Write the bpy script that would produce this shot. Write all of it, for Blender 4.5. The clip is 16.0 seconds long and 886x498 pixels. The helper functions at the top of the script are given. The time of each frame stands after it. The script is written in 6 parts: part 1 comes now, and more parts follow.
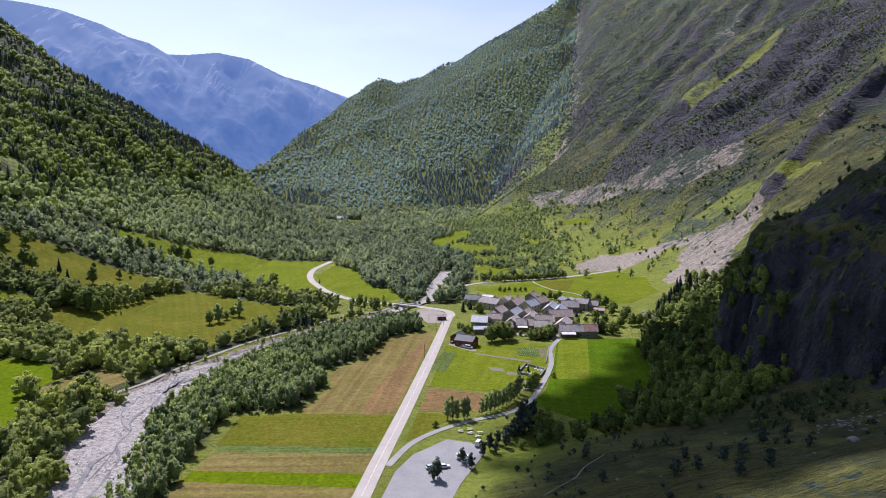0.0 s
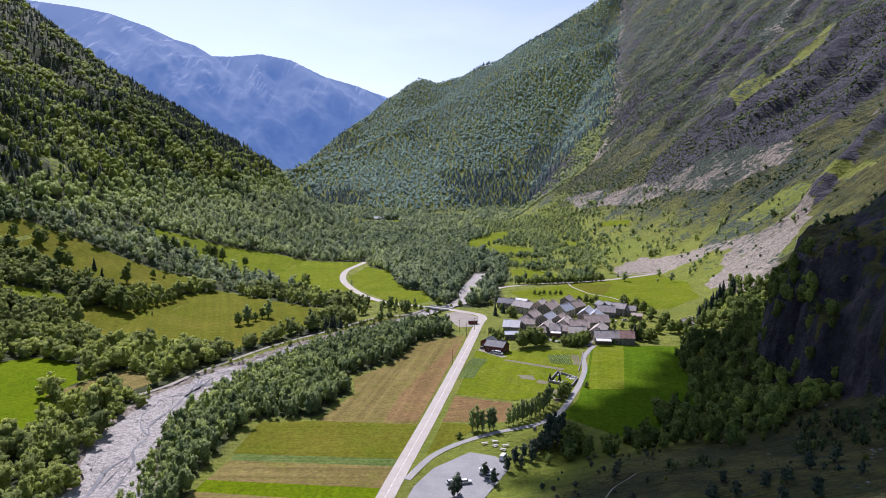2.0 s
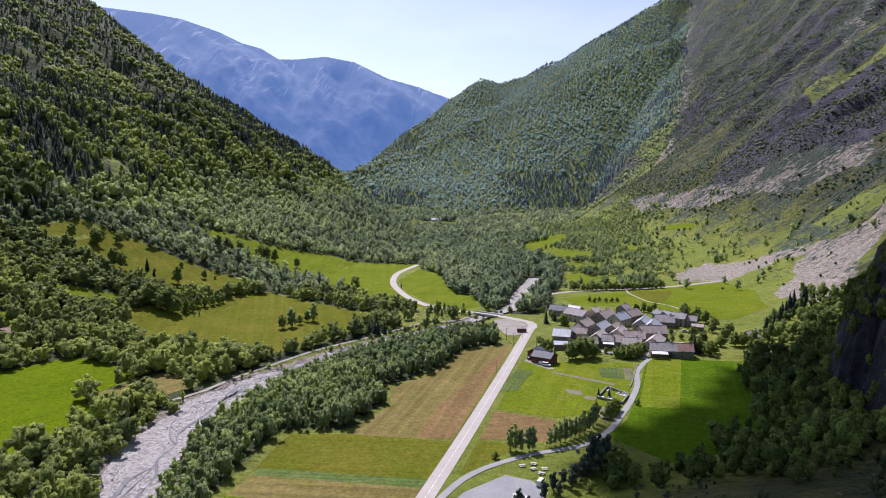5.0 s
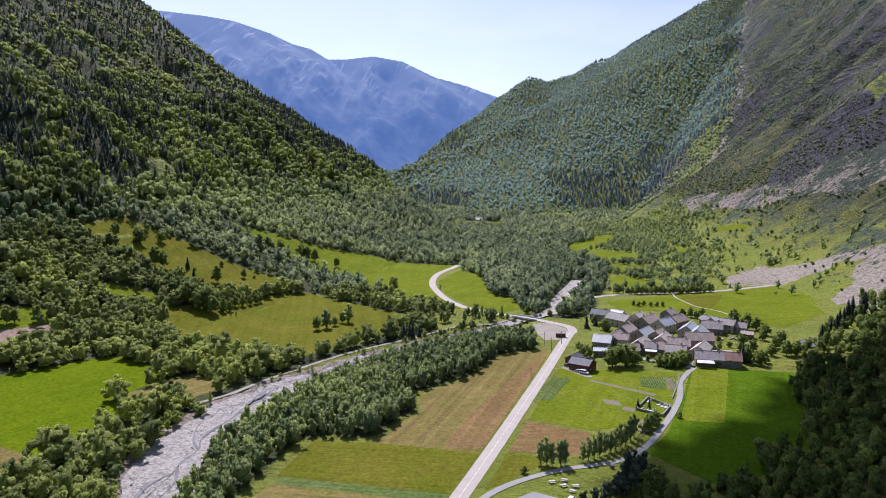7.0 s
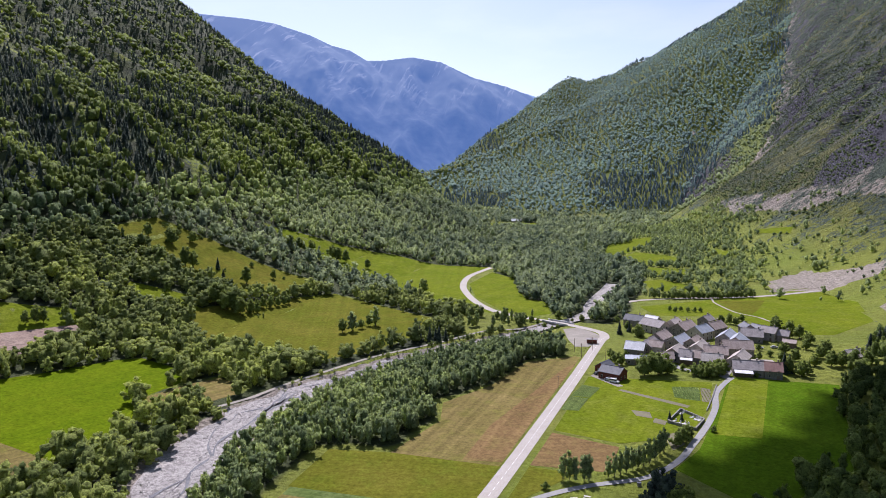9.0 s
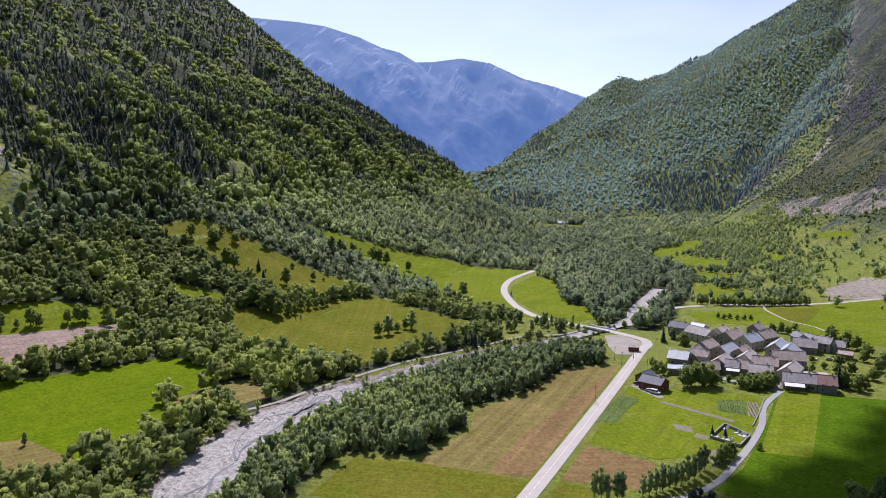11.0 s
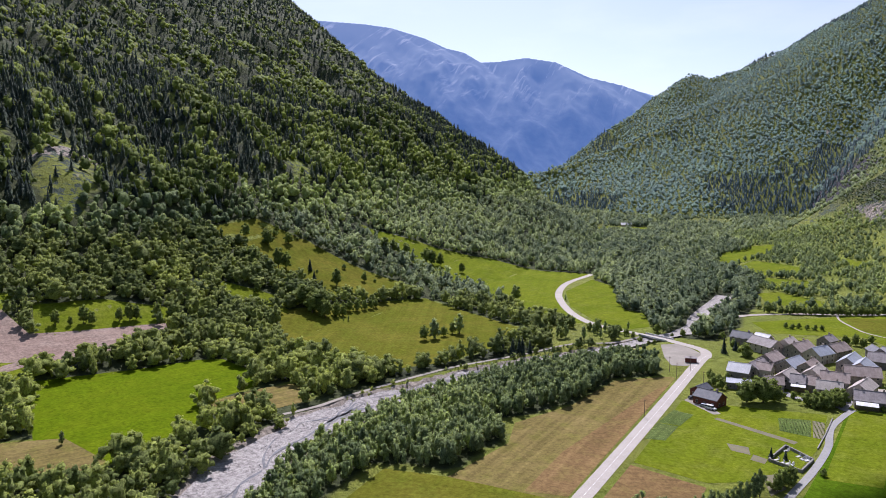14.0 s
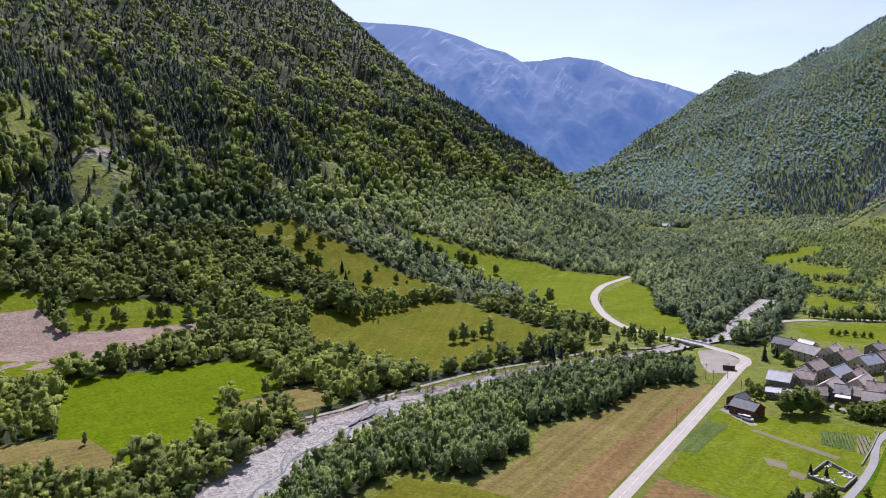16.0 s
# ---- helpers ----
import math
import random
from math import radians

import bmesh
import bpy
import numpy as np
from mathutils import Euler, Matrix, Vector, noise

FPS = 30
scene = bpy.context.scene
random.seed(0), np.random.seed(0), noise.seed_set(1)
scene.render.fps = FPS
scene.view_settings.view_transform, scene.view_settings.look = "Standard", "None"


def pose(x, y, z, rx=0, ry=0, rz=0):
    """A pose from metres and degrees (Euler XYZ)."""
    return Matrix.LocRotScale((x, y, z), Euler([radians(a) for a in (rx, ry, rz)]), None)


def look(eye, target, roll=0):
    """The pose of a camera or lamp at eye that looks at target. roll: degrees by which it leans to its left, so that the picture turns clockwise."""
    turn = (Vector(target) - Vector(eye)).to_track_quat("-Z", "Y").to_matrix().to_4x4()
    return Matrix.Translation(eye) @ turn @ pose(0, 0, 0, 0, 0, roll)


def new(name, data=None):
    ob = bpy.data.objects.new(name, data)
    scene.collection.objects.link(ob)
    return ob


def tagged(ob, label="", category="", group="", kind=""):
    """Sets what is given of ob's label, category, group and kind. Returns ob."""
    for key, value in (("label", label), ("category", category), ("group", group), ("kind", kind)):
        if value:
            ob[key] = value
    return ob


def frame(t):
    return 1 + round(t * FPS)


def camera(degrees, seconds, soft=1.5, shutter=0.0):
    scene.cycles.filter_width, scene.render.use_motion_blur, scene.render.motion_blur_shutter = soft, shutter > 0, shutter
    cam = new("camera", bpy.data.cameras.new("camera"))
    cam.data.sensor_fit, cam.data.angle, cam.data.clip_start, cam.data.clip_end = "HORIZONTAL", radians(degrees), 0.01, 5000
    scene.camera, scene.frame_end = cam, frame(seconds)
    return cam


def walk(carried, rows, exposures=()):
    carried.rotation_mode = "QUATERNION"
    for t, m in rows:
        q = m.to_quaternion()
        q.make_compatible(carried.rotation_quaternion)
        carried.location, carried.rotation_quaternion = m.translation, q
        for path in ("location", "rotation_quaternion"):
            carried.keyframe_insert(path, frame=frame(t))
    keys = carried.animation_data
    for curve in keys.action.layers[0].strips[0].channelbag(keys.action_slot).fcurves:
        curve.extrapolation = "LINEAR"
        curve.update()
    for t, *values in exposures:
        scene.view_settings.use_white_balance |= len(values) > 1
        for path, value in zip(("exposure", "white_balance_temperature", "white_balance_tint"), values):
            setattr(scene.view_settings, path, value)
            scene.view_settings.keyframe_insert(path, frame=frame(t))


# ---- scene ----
cam = camera(63.2, 16.0, 0.5)
# seconds, eye x, y, z, yaw to the left, pitch up, roll
ROWS = [
    (0, 0.01, 0.00, 107.00, 0.001, -6.390, -0.026),
    (0.5, 1.46, 3.26, 106.99, 0.753, -6.397, -0.025),
    (1, 2.90, 6.48, 106.97, 1.517, -6.394, -0.015),
    (1.5, 4.39, 9.65, 106.95, 2.389, -6.396, -0.017),
    (2, 5.87, 12.79, 106.92, 3.216, -6.381, 0.017),
    (2.5, 7.33, 15.93, 106.94, 4.012, -6.374, 0.032),
    (3, 8.77, 19.06, 106.95, 4.861, -6.356, 0.046),
    (5.5, 15.70, 34.58, 107.16, 9.199, -6.316, 0.057),
    (6, 17.10, 37.77, 107.21, 10.255, -6.339, 0.064),
    (6.5, 18.45, 41.04, 107.30, 11.161, -6.357, 0.033),
    (7, 19.73, 44.29, 107.38, 12.039, -6.382, 0.011),
    (7.5, 20.92, 47.49, 107.42, 12.798, -6.373, -0.017),
    (8, 22.07, 50.59, 107.37, 13.572, -6.359, -0.015),
    (8.5, 23.22, 53.55, 107.28, 14.353, -6.344, 0.007),
    (9, 24.30, 56.36, 107.25, 15.142, -6.322, -0.009),
    (11.5, 29.76, 69.66, 107.39, 19.951, -6.222, 0.066),
    (12, 30.78, 72.27, 107.40, 20.789, -6.214, 0.085),
    (12.5, 31.75, 74.87, 107.43, 21.625, -6.192, 0.041),
    (13, 32.69, 77.48, 107.43, 22.489, -6.186, 0.043),
    (13.5, 33.62, 80.05, 107.42, 23.366, -6.184, 0.045),
    (14, 34.52, 82.62, 107.43, 24.216, -6.189, 0.008),
    (14.5, 35.38, 85.14, 107.46, 25.028, -6.179, -0.022),
    (15, 36.22, 87.62, 107.48, 25.915, -6.174, -0.031),
    (15.5, 37.03, 90.09, 107.52, 26.748, -6.194, -0.095),
    (16, 37.86, 92.55, 107.56, 27.502, -6.186, -0.128),
]
walk(cam, [(t, pose(x, y, z, 0, 0, yaw) @ pose(0, 0, 0, 90 + pitch) @ pose(0, 0, 0, 0, 0, roll)) for t, x, y, z, yaw, pitch, roll in ROWS], [(0, 0.2, 5780, 26), (16, 0.2, 5780, 26)])

# ---- light ----
SUN_LEFT, SUN_UP = 26.0, 49.0  # degrees to the left of +y, and above the horizon
world = bpy.data.worlds.new("sky")
scene.world = world
world.use_nodes = True
nodes = world.node_tree.nodes
sky = nodes.new("ShaderNodeTexSky")
sky.sky_type, sky.sun_disc = "NISHITA", False
sky.sun_elevation, sky.sun_rotation = radians(SUN_UP), radians(-SUN_LEFT)
sky.altitude, sky.air_density, sky.dust_density, sky.ozone_density = 1200, 1.0, 3.2, 1.0
nodes["Background"].inputs["Strength"].default_value = 0.112
# thin white clouds all over the sky
where, flat, veil = nodes.new("ShaderNodeTexCoord"), nodes.new("ShaderNodeMapping"), nodes.new("ShaderNodeTexNoise")
flat.inputs["Scale"].default_value = (1.0, 1.0, 3.4)
veil.inputs["Scale"].default_value, veil.inputs["Detail"].default_value, veil.inputs["Roughness"].default_value = 2.6, 6.0, 0.55
share, grey, white = nodes.new("ShaderNodeMapRange"), nodes.new("ShaderNodeRGBToBW"), nodes.new("ShaderNodeMix")
share.inputs["From Min"].default_value, share.inputs["From Max"].default_value, share.inputs["To Max"].default_value = 0.5, 0.66, 0.9
share.inputs["To Min"].default_value = 0.3
white.data_type = "RGBA"
brighter = nodes.new("ShaderNodeMix")
brighter.data_type, brighter.blend_type = "RGBA", "MULTIPLY"
brighter.inputs[0].default_value = 1.0
brighter.inputs[7].default_value = (0.98, 1.14, 1.12, 1)
for a, b in ((where.outputs["Generated"], flat.inputs[0]), (flat.outputs[0], veil.inputs["Vector"]), (veil.outputs["Fac"], share.inputs[0]), (sky.outputs[0], grey.inputs[0]), (grey.outputs[0], brighter.inputs[6]), (share.outputs[0], white.inputs[0]), (sky.outputs[0], white.inputs[6]), (brighter.outputs[2], white.inputs[7]), (white.outputs[2], nodes["Background"].inputs["Color"])):
    world.node_tree.links.new(a, b)
sun = new("sun", bpy.data.lights.new("sun", "SUN"))
sun.data.energy, sun.data.angle, sun.data.color = 5.0, radians(0.53), (1.0, 0.95, 0.86)
ca, sa = math.cos(radians(SUN_LEFT)), math.sin(radians(SUN_LEFT))
ce, se = math.cos(radians(SUN_UP)), math.sin(radians(SUN_UP))
sun.matrix_world = look((-sa * ce * 3000, ca * ce * 3000, se * 3000), (0, 0, 0))


# ---- shape of the land ----
def smooth(a, b, v):
    """0 below a, 1 above b, soft between."""
    k = np.clip((v - a) / (b - a), 0, 1)
    return k * k * (3 - 2 * k)


def lattice(ix, iy, seed):
    n = np.sin(ix * 127.1 + iy * 311.7 + seed * 74.7) * 43758.5453
    return n - np.floor(n)


def value_noise(x, y, size, seed=0):
    """Soft noise from -1 to 1 with features of that size in metres."""
    x, y = x / size, y / size
    ix, iy = np.floor(x), np.floor(y)
    fx, fy = x - ix, y - iy
    fx, fy = fx * fx * (3 - 2 * fx), fy * fy * (3 - 2 * fy)
    a, b = lattice(ix, iy, seed), lattice(ix + 1, iy, seed)
    c, d = lattice(ix, iy + 1, seed), lattice(ix + 1, iy + 1, seed)
    return 2 * (a + (b - a) * fx + (c - a) * fy + (a - b - c + d) * fx * fy) - 1


def fractal(x, y, size, octaves=4, seed=0):
    total, gain = 0, 1.0
    for k in range(octaves):
        total = total + gain * value_noise(x + 17.3 * k, y - 9.1 * k, size / 2**k, seed + k)
        gain *= 0.5
    return total


def side(x, y, line):
    """Signed distance from an open line: positive to the right of its way."""
    best = np.full(np.shape(x), 1e9)
    sign = np.ones(np.shape(x))
    n = len(line) - 1
    for k in range(n):
        (ax, ay), (bx, by) = line[k], line[k + 1]
        dx, dy = bx - ax, by - ay
        raw = ((x - ax) * dx + (y - ay) * dy) / (dx * dx + dy * dy)
        u = np.clip(raw, None if k == 0 else 0, None if k == n - 1 else 1)
        d = np.hypot(x - ax - u * dx, y - ay - u * dy)
        s = np.where((x - ax) * dy - (y - ay) * dx > 0, 1.0, -1.0)
        near = d < best - 1e-9
        best, sign = np.where(near, d, best), np.where(near, s, sign)
    return best * sign


def crest(x, y, line, fall):
    """Height of a ridge along a line of (x, y, z) whose flanks fall by that slope."""
    best = np.full(np.shape(x), -1e9)
    for (ax, ay, az), (bx, by, bz) in zip(line, line[1:]):
        dx, dy = bx - ax, by - ay
        u = np.clip(((x - ax) * dx + (y - ay) * dy) / (dx * dx + dy * dy), 0, 1)
        d = np.hypot(x - ax - u * dx, y - ay - u * dy)
        best = np.maximum(best, az + (bz - az) * u - fall * d)
    return best


def nearest(x, y, line):
    """The height of a line of (x, y, z) about its points nearest to each place, softly weighed."""
    total, weight = np.zeros(np.shape(x)), np.zeros(np.shape(x))
    for (ax, ay, az), (bx, by, bz) in zip(line, line[1:]):
        for u in (0.125, 0.375, 0.625, 0.875):
            w = 1 / ((x - ax - u * (bx - ax)) ** 2 + (y - ay - u * (by - ay)) ** 2 + 900.0) ** 2.5
            total, weight = total + w * (az + (bz - az) * u), weight + w
    return total / weight


LEFT_FOOT = [(-300, -400), (-330, 200), (-262, 400), (-235, 500), (-200, 800), (-150, 1150)]
RIGHT_FOOT = [(260, -400), (240, 400), (192, 610), (188, 840), (140, 1040), (60, 1400), (-150, 2140), (-320, 2600)]
NEAR_FOOT = [(-40, -400), (-45, 120), (3, 229), (40, 272), (66, 287), (108, 340), (120, 417), (150, 500), (230, 640)]
HILL = [(-660, 2430, 85), (-560, 2800, 232), (-425, 3300, 400), (-362, 3402, 462), (-295, 3429, 511), (-211, 3436, 492), (-134, 3440, 511), (-22, 3454, 545), (14, 3464, 586), (114, 3472, 599), (260, 3485, 676), (357, 3507, 735), (495, 3531, 850), (620, 3560, 950)]
SPUR_TOP = [(-640, 1990, 70), (-439, 2195, 133), (-355, 2272, 174), (-260, 2357, 229), (-181, 2476, 281), (-93, 2561, 323), (-19, 2623, 356), (75, 2663, 406), (151, 2701, 447), (266, 2732, 487), (381, 2760, 526), (495, 2783, 574), (700, 2840, 660)]
SPUR_FOOT = [(-700, 1900), (-480, 1900), (-300, 1745), (-150, 1660), (30, 1760), (180, 1815), (330, 1880), (600, 1960)]
RIVER = [(-95, -400), (-105, 100), (-112, 200), (-122, 245), (-136, 285), (-136, 325), (-135, 350), (-128, 375), (-114, 410), (-99, 445), (-72, 483), (-56, 505), (-42, 530), (-28, 556), (-14, 580), (-7, 605), (-8, 630), (-5, 665), (2, 723), (4, 750), (0, 800), (-30, 900), (-60, 1200), (-160, 2000)]
CRAG = [(230, 190), (176, 245), (158, 285), (150, 330), (147, 372), (166, 420), (205, 475)]
GULLY = [(20, 1380), (209, 1526), (273, 1628), (322, 1802), (475, 2604), (640, 3450)]


SPURS = (-20, 70, 140, 222, 338, 392, 470, 560, 650, 750, 850)


def spur(x, y):
    """How far past the nearest spur of the western mountain, across its run; below zero on the near side."""
    w = 0.52 * x + 0.85 * y + 30 * fractal(x, y, 170, 3, 19)
    off = np.stack([w - s for s in SPURS])
    near = np.argmin(np.abs(off), 0)
    return np.take_along_axis(off, near[None], 0)[0]


def terrace(x, y):
    """0 to 1 across each slanting shelf of the eastern mountain: a slow rise, then a rock step from 0.75 on."""
    u = (0.65 * x - 0.75 * y) / 112 + 0.42 * fractal(x * 0.65 - y * 0.75, (x * 0.75 + y * 0.65) * 0.4, 150, 4, 29)
    return u - np.floor(u)


def height(x, y):
    """The ground's height in metres; the valley floor lies at 0."""
    x, y = np.asarray(x, float), np.asarray(y, float)
    rough = fractal(x, y, 260, 5, 3)
    gully = np.abs(side(x, y, GULLY))
    fine = fractal(x, y, 40, 3, 11)
    # wooded mountain west of the valley, with its nose
    d = -side(x, y, LEFT_FOOT)
    d = np.maximum(d + 12 * fractal(x, y, 140, 3, 5) * smooth(20, 160, d), 0)
    west = np.interp(d, [0, 60, 150, 200, 256, 350, 450, 1000, 2600], [0, 13, 45, 70, 108, 146, 182, 392, 1150])
    s = spur(x, y)
    behind = (x + 150) * 0.66 + (y - 1150) * 0.75
    ribs = fractal(x * 0.22, y + 0.15 * x, 120, 4, 23)
    west = west - 0.6 * np.maximum(behind + 28, 0) * smooth(-60, 30, behind) + (16 * rough + 14 * ribs) * smooth(120, 420, d) * (1 - smooth(-160, -40, behind)) + (17 * np.exp(-((s / np.where(s < 0, 20, 42)) ** 2)) - 6) * smooth(150, 330, d) * (1 - smooth(-160, -40, behind))
    # rocky mountain side east of the valley
    d = side(x, y, RIGHT_FOOT)
    d = np.maximum(d + 14 * fractal(x, y, 170, 3, 8) * smooth(30, 200, d), 0)
    east = np.interp(d, [0, 40, 100, 250, 435, 653, 1500, 3000], [0, 14, 50, 155, 265, 400, 1010, 2000])
    east = east - 0.8 * np.maximum(y - 3600 + 0.1 * x, 0)
    folds = fractal(x * 0.65 - y * 0.75, (x * 0.75 + y * 0.65) * 0.22, 85, 4, 21)
    ph = terrace(x, y)
    step = 15 * (np.where(ph < 0.75, ph / 0.75, (1 - ph) / 0.25) - 0.5)
    strata = 0.5 - np.abs(fractal(x * 0.65 - y * 0.75, (x * 0.75 + y * 0.65) * 0.3, 62, 3, 27))
    beyond = np.maximum(smooth(-25, 15, side(x, y, GULLY)), 1 - smooth(1350, 1450, y))
    east = east + ((9 * folds + 20 * rough + 10 * strata) * smooth(90, 420, d) + step * smooth(130, 400, d)) * beyond
    # slope under the camera and the crag at its end
    d = np.maximum(side(x, y, NEAR_FOOT), 0)
    near = np.interp(d, [0, 30, 90, 200, 500], [0, 8, 27, 62, 190]) + 1.6 * fine * smooth(5, 60, d)
    rib = np.abs(side(x, y, [(317, 725), (371, 765), (494, 901), (558, 926)]))
    east = east + 14 * (1 - smooth(3, 16, rib)) * smooth(300, 330, x) * (1 - smooth(540, 600, x))
    c = side(x, y, CRAG) + 5 * fractal(x, y, 30, 3, 31)
    mass = smooth(185, 235, y) * (1 - smooth(440, 560, y))
    ledge = 5 * fractal(x, y, 22, 3, 33)
    c = c + 5 * np.abs(value_noise(x, y, 15, 35)) + 2.5 * value_noise(x, y, 6, 37)
    near = near + mass * (32 * smooth(0, 8, c) + 20 * smooth(10, 22, c + 0.6 * ledge) + 18 * smooth(24, 80, c) + 1.5 * ledge * smooth(2, 20, c))
    # wooded hill that closes the valley, and the spur before it
    folded = fractal(x * 0.9 + y * 0.25, (y * 0.9 - x * 0.25) * 0.3, 170, 2, 17)
    hill = np.maximum(crest(x, y, HILL[:5], 0.43), crest(x, y, HILL[4:], 0.6)) - 40 + 5 * fractal(x, y, 420, 3, 14) + 5 * folded - 0.75 * np.maximum(side(x, y, [(-330, 3400), (-425, 3300), (-560, 2800), (-660, 2430)]), 0)
    up, down, brow = -side(x, y, SPUR_FOOT), side(x, y, [(px, py) for px, py, _ in SPUR_TOP]), nearest(x, y, SPUR_TOP)
    share = np.clip(up / np.maximum(up + np.maximum(down, 0), 1), 0, 1)
    middle = np.clip(4 * share * (1 - share), 0, 1)
    front = (brow - 14) * share**0.92 - 0.6 * np.maximum(-down, 0) + (30 * folded + 12 * fractal(x, y, 210, 2, 15)) * middle * share
    hill = np.maximum(hill, np.where(up > 0, front, -50))
    east = east - 0.5 * np.maximum(-side(x, y, GULLY) - 15, 0) * smooth(1350, 1650, y)
    ground = np.maximum.reduce([west, east, near, hill]) - 22 * np.exp(-((gully / 45) ** 2)) * smooth(1450, 1650, y)
    floor = 0.02 * np.maximum(y - 900, 0) * smooth(900, 2200, y)
    ground = np.maximum(ground, 0) + floor
    # river bed
    r = np.abs(side(x, y, RIVER))
    wide = np.interp(y, [335, 420, 540, 560], [1.0, 0.62, 0.6, 0.55])
    return ground - 3.0 * (1 - smooth(9, 15, r / wide)) * (y < 1000)


# ---- materials ----
class Nodes:
    """A short hand for building one material's nodes."""

    def __init__(self, name):
        self.mat = bpy.data.materials.new(name)
        self.mat.use_nodes = True
        self.tree = self.mat.node_tree
        self.bsdf = self.tree.nodes["Principled BSDF"]
        self.bsdf.inputs["Specular IOR Level"].default_value = 0.25

    def add(self, kind, **sets):
        node = self.tree.nodes.new(kind)
        for key, value in sets.items():
            if key in node.inputs:
                node.inputs[key].default_value = value
        return node

    def link(self, a, b):
        self.tree.links.new(a, b)

    def spot(self, space="Object"):
        return self.add("ShaderNodeTexCoord").outputs[space]

    def place(self):
        return self.add("ShaderNodeNewGeometry").outputs["Position"]

    def noise(self, vector, scale, detail=4.0, rough=0.6, stretch=None):
        if stretch:
            m = self.add("ShaderNodeMapping", Scale=stretch)
            self.link(vector, m.inputs["Vector"])
            vector = m.outputs[0]
        n = self.add("ShaderNodeTexNoise", Scale=scale, Detail=detail, Roughness=rough)
        self.link(vector, n.inputs["Vector"])
        return n.outputs["Fac"]

    def ramp(self, value, *stops):
        r = self.add("ShaderNodeValToRGB")
        e = r.color_ramp.elements
        while len(e) < len(stops):
            e.new(0.5)
        for k, (at, c) in enumerate(stops):
            e[k].position = at
            e[k].color = (*c, 1) if isinstance(c, tuple) else (c, c, c, 1)
        self.link(value, r.inputs[0])
        return r.outputs[0]

    def mix(self, fac, a, b, how="MIX"):
        m = self.tree.nodes.new("ShaderNodeMix")
        m.data_type, m.blend_type = "RGBA", how
        for value, slot in ((fac, m.inputs[0]), (a, m.inputs[6]), (b, m.inputs[7])):
            if isinstance(value, (int, float)):
                slot.default_value = value if slot == m.inputs[0] else (value, value, value, 1)
            elif isinstance(value, tuple):
                slot.default_value = (*value, 1)
            else:
                self.link(value, slot)
        return m.outputs[2]

    def math(self, how, a, b=0.0):
        m = self.tree.nodes.new("ShaderNodeMath")
        m.operation = how
        for value, slot in zip((a, b), m.inputs):
            if isinstance(value, (int, float)):
                slot.default_value = value
            else:
                self.link(value, slot)
        return m.outputs[0]

    def attr(self, name):
        a = self.add("ShaderNodeAttribute")
        a.attribute_name = name
        return a.outputs["Fac"]

    def bump(self, value, distance, strength=1.0):
        b = self.add("ShaderNodeBump", Strength=strength, Distance=distance)
        self.link(value, b.inputs["Height"])
        self.link(b.outputs[0], self.bsdf.inputs["Normal"])

    def done(self, color, rough=0.9, metal=0.0):
        if isinstance(color, tuple):
            self.bsdf.inputs["Base Color"].default_value = (*color, 1)
        else:
            self.link(color, self.bsdf.inputs["Base Color"])
        self.bsdf.inputs["Roughness"].default_value = rough
        self.bsdf.inputs["Metallic"].default_value = metal
        return self.mat


def plain(name, color, rough=0.8, metal=0.0, vary=0.25, scale=1.5):
    """Painted or dull stuff with a little grime and grain."""
    n = Nodes(name)
    v = n.noise(n.spot(), scale, 5)
    dark = tuple(c * (1 - vary) for c in color)
    light = tuple(min(c * (1 + vary), 0.9) for c in color)
    return n.done(n.ramp(v, (0.3, dark), (0.7, light)), rough, metal)


def leaves(name, dark, light, clear=0.3, shine=0.3, grain=1.1, quiet=0.0):
    """Foliage: every clump a little different, every tree another tone, light shining through."""
    n = Nodes(name)
    geo = n.add("ShaderNodeNewGeometry")
    a = n.ramp(geo.outputs["Random Per Island"], (0.0, dark), (1.0, light))
    tone = n.attr("tone")
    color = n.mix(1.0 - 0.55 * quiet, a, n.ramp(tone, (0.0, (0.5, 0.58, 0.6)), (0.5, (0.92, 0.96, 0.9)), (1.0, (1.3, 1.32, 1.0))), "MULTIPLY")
    # shaded gaps between leaf bunches, put into the colour as noise
    tuft = n.noise(n.place(), grain, 3, 0.75)
    color = n.mix(1.0 - 0.6 * quiet, color, n.ramp(tuft, (0.36, 0.42), (0.5, 0.98), (0.66, 1.4)), "MULTIPLY")
    n.done(color, 0.62)
    n.bump(tuft, 0.6 / grain, 0.8)
    n.bsdf.inputs["Specular IOR Level"].default_value = shine
    glow = n.add("ShaderNodeBsdfTranslucent")
    n.link(n.mix(1.0, color, (1.35, 1.3, 0.75), "MULTIPLY"), glow.inputs["Color"])
    both = n.add("ShaderNodeMixShader")
    both.inputs[0].default_value = clear
    n.link(n.bsdf.outputs[0], both.inputs[1])
    n.link(glow.outputs[0], both.inputs[2])
    n.link(both.outputs[0], n.tree.nodes["Material Output"].inputs["Surface"])
    return n.mat


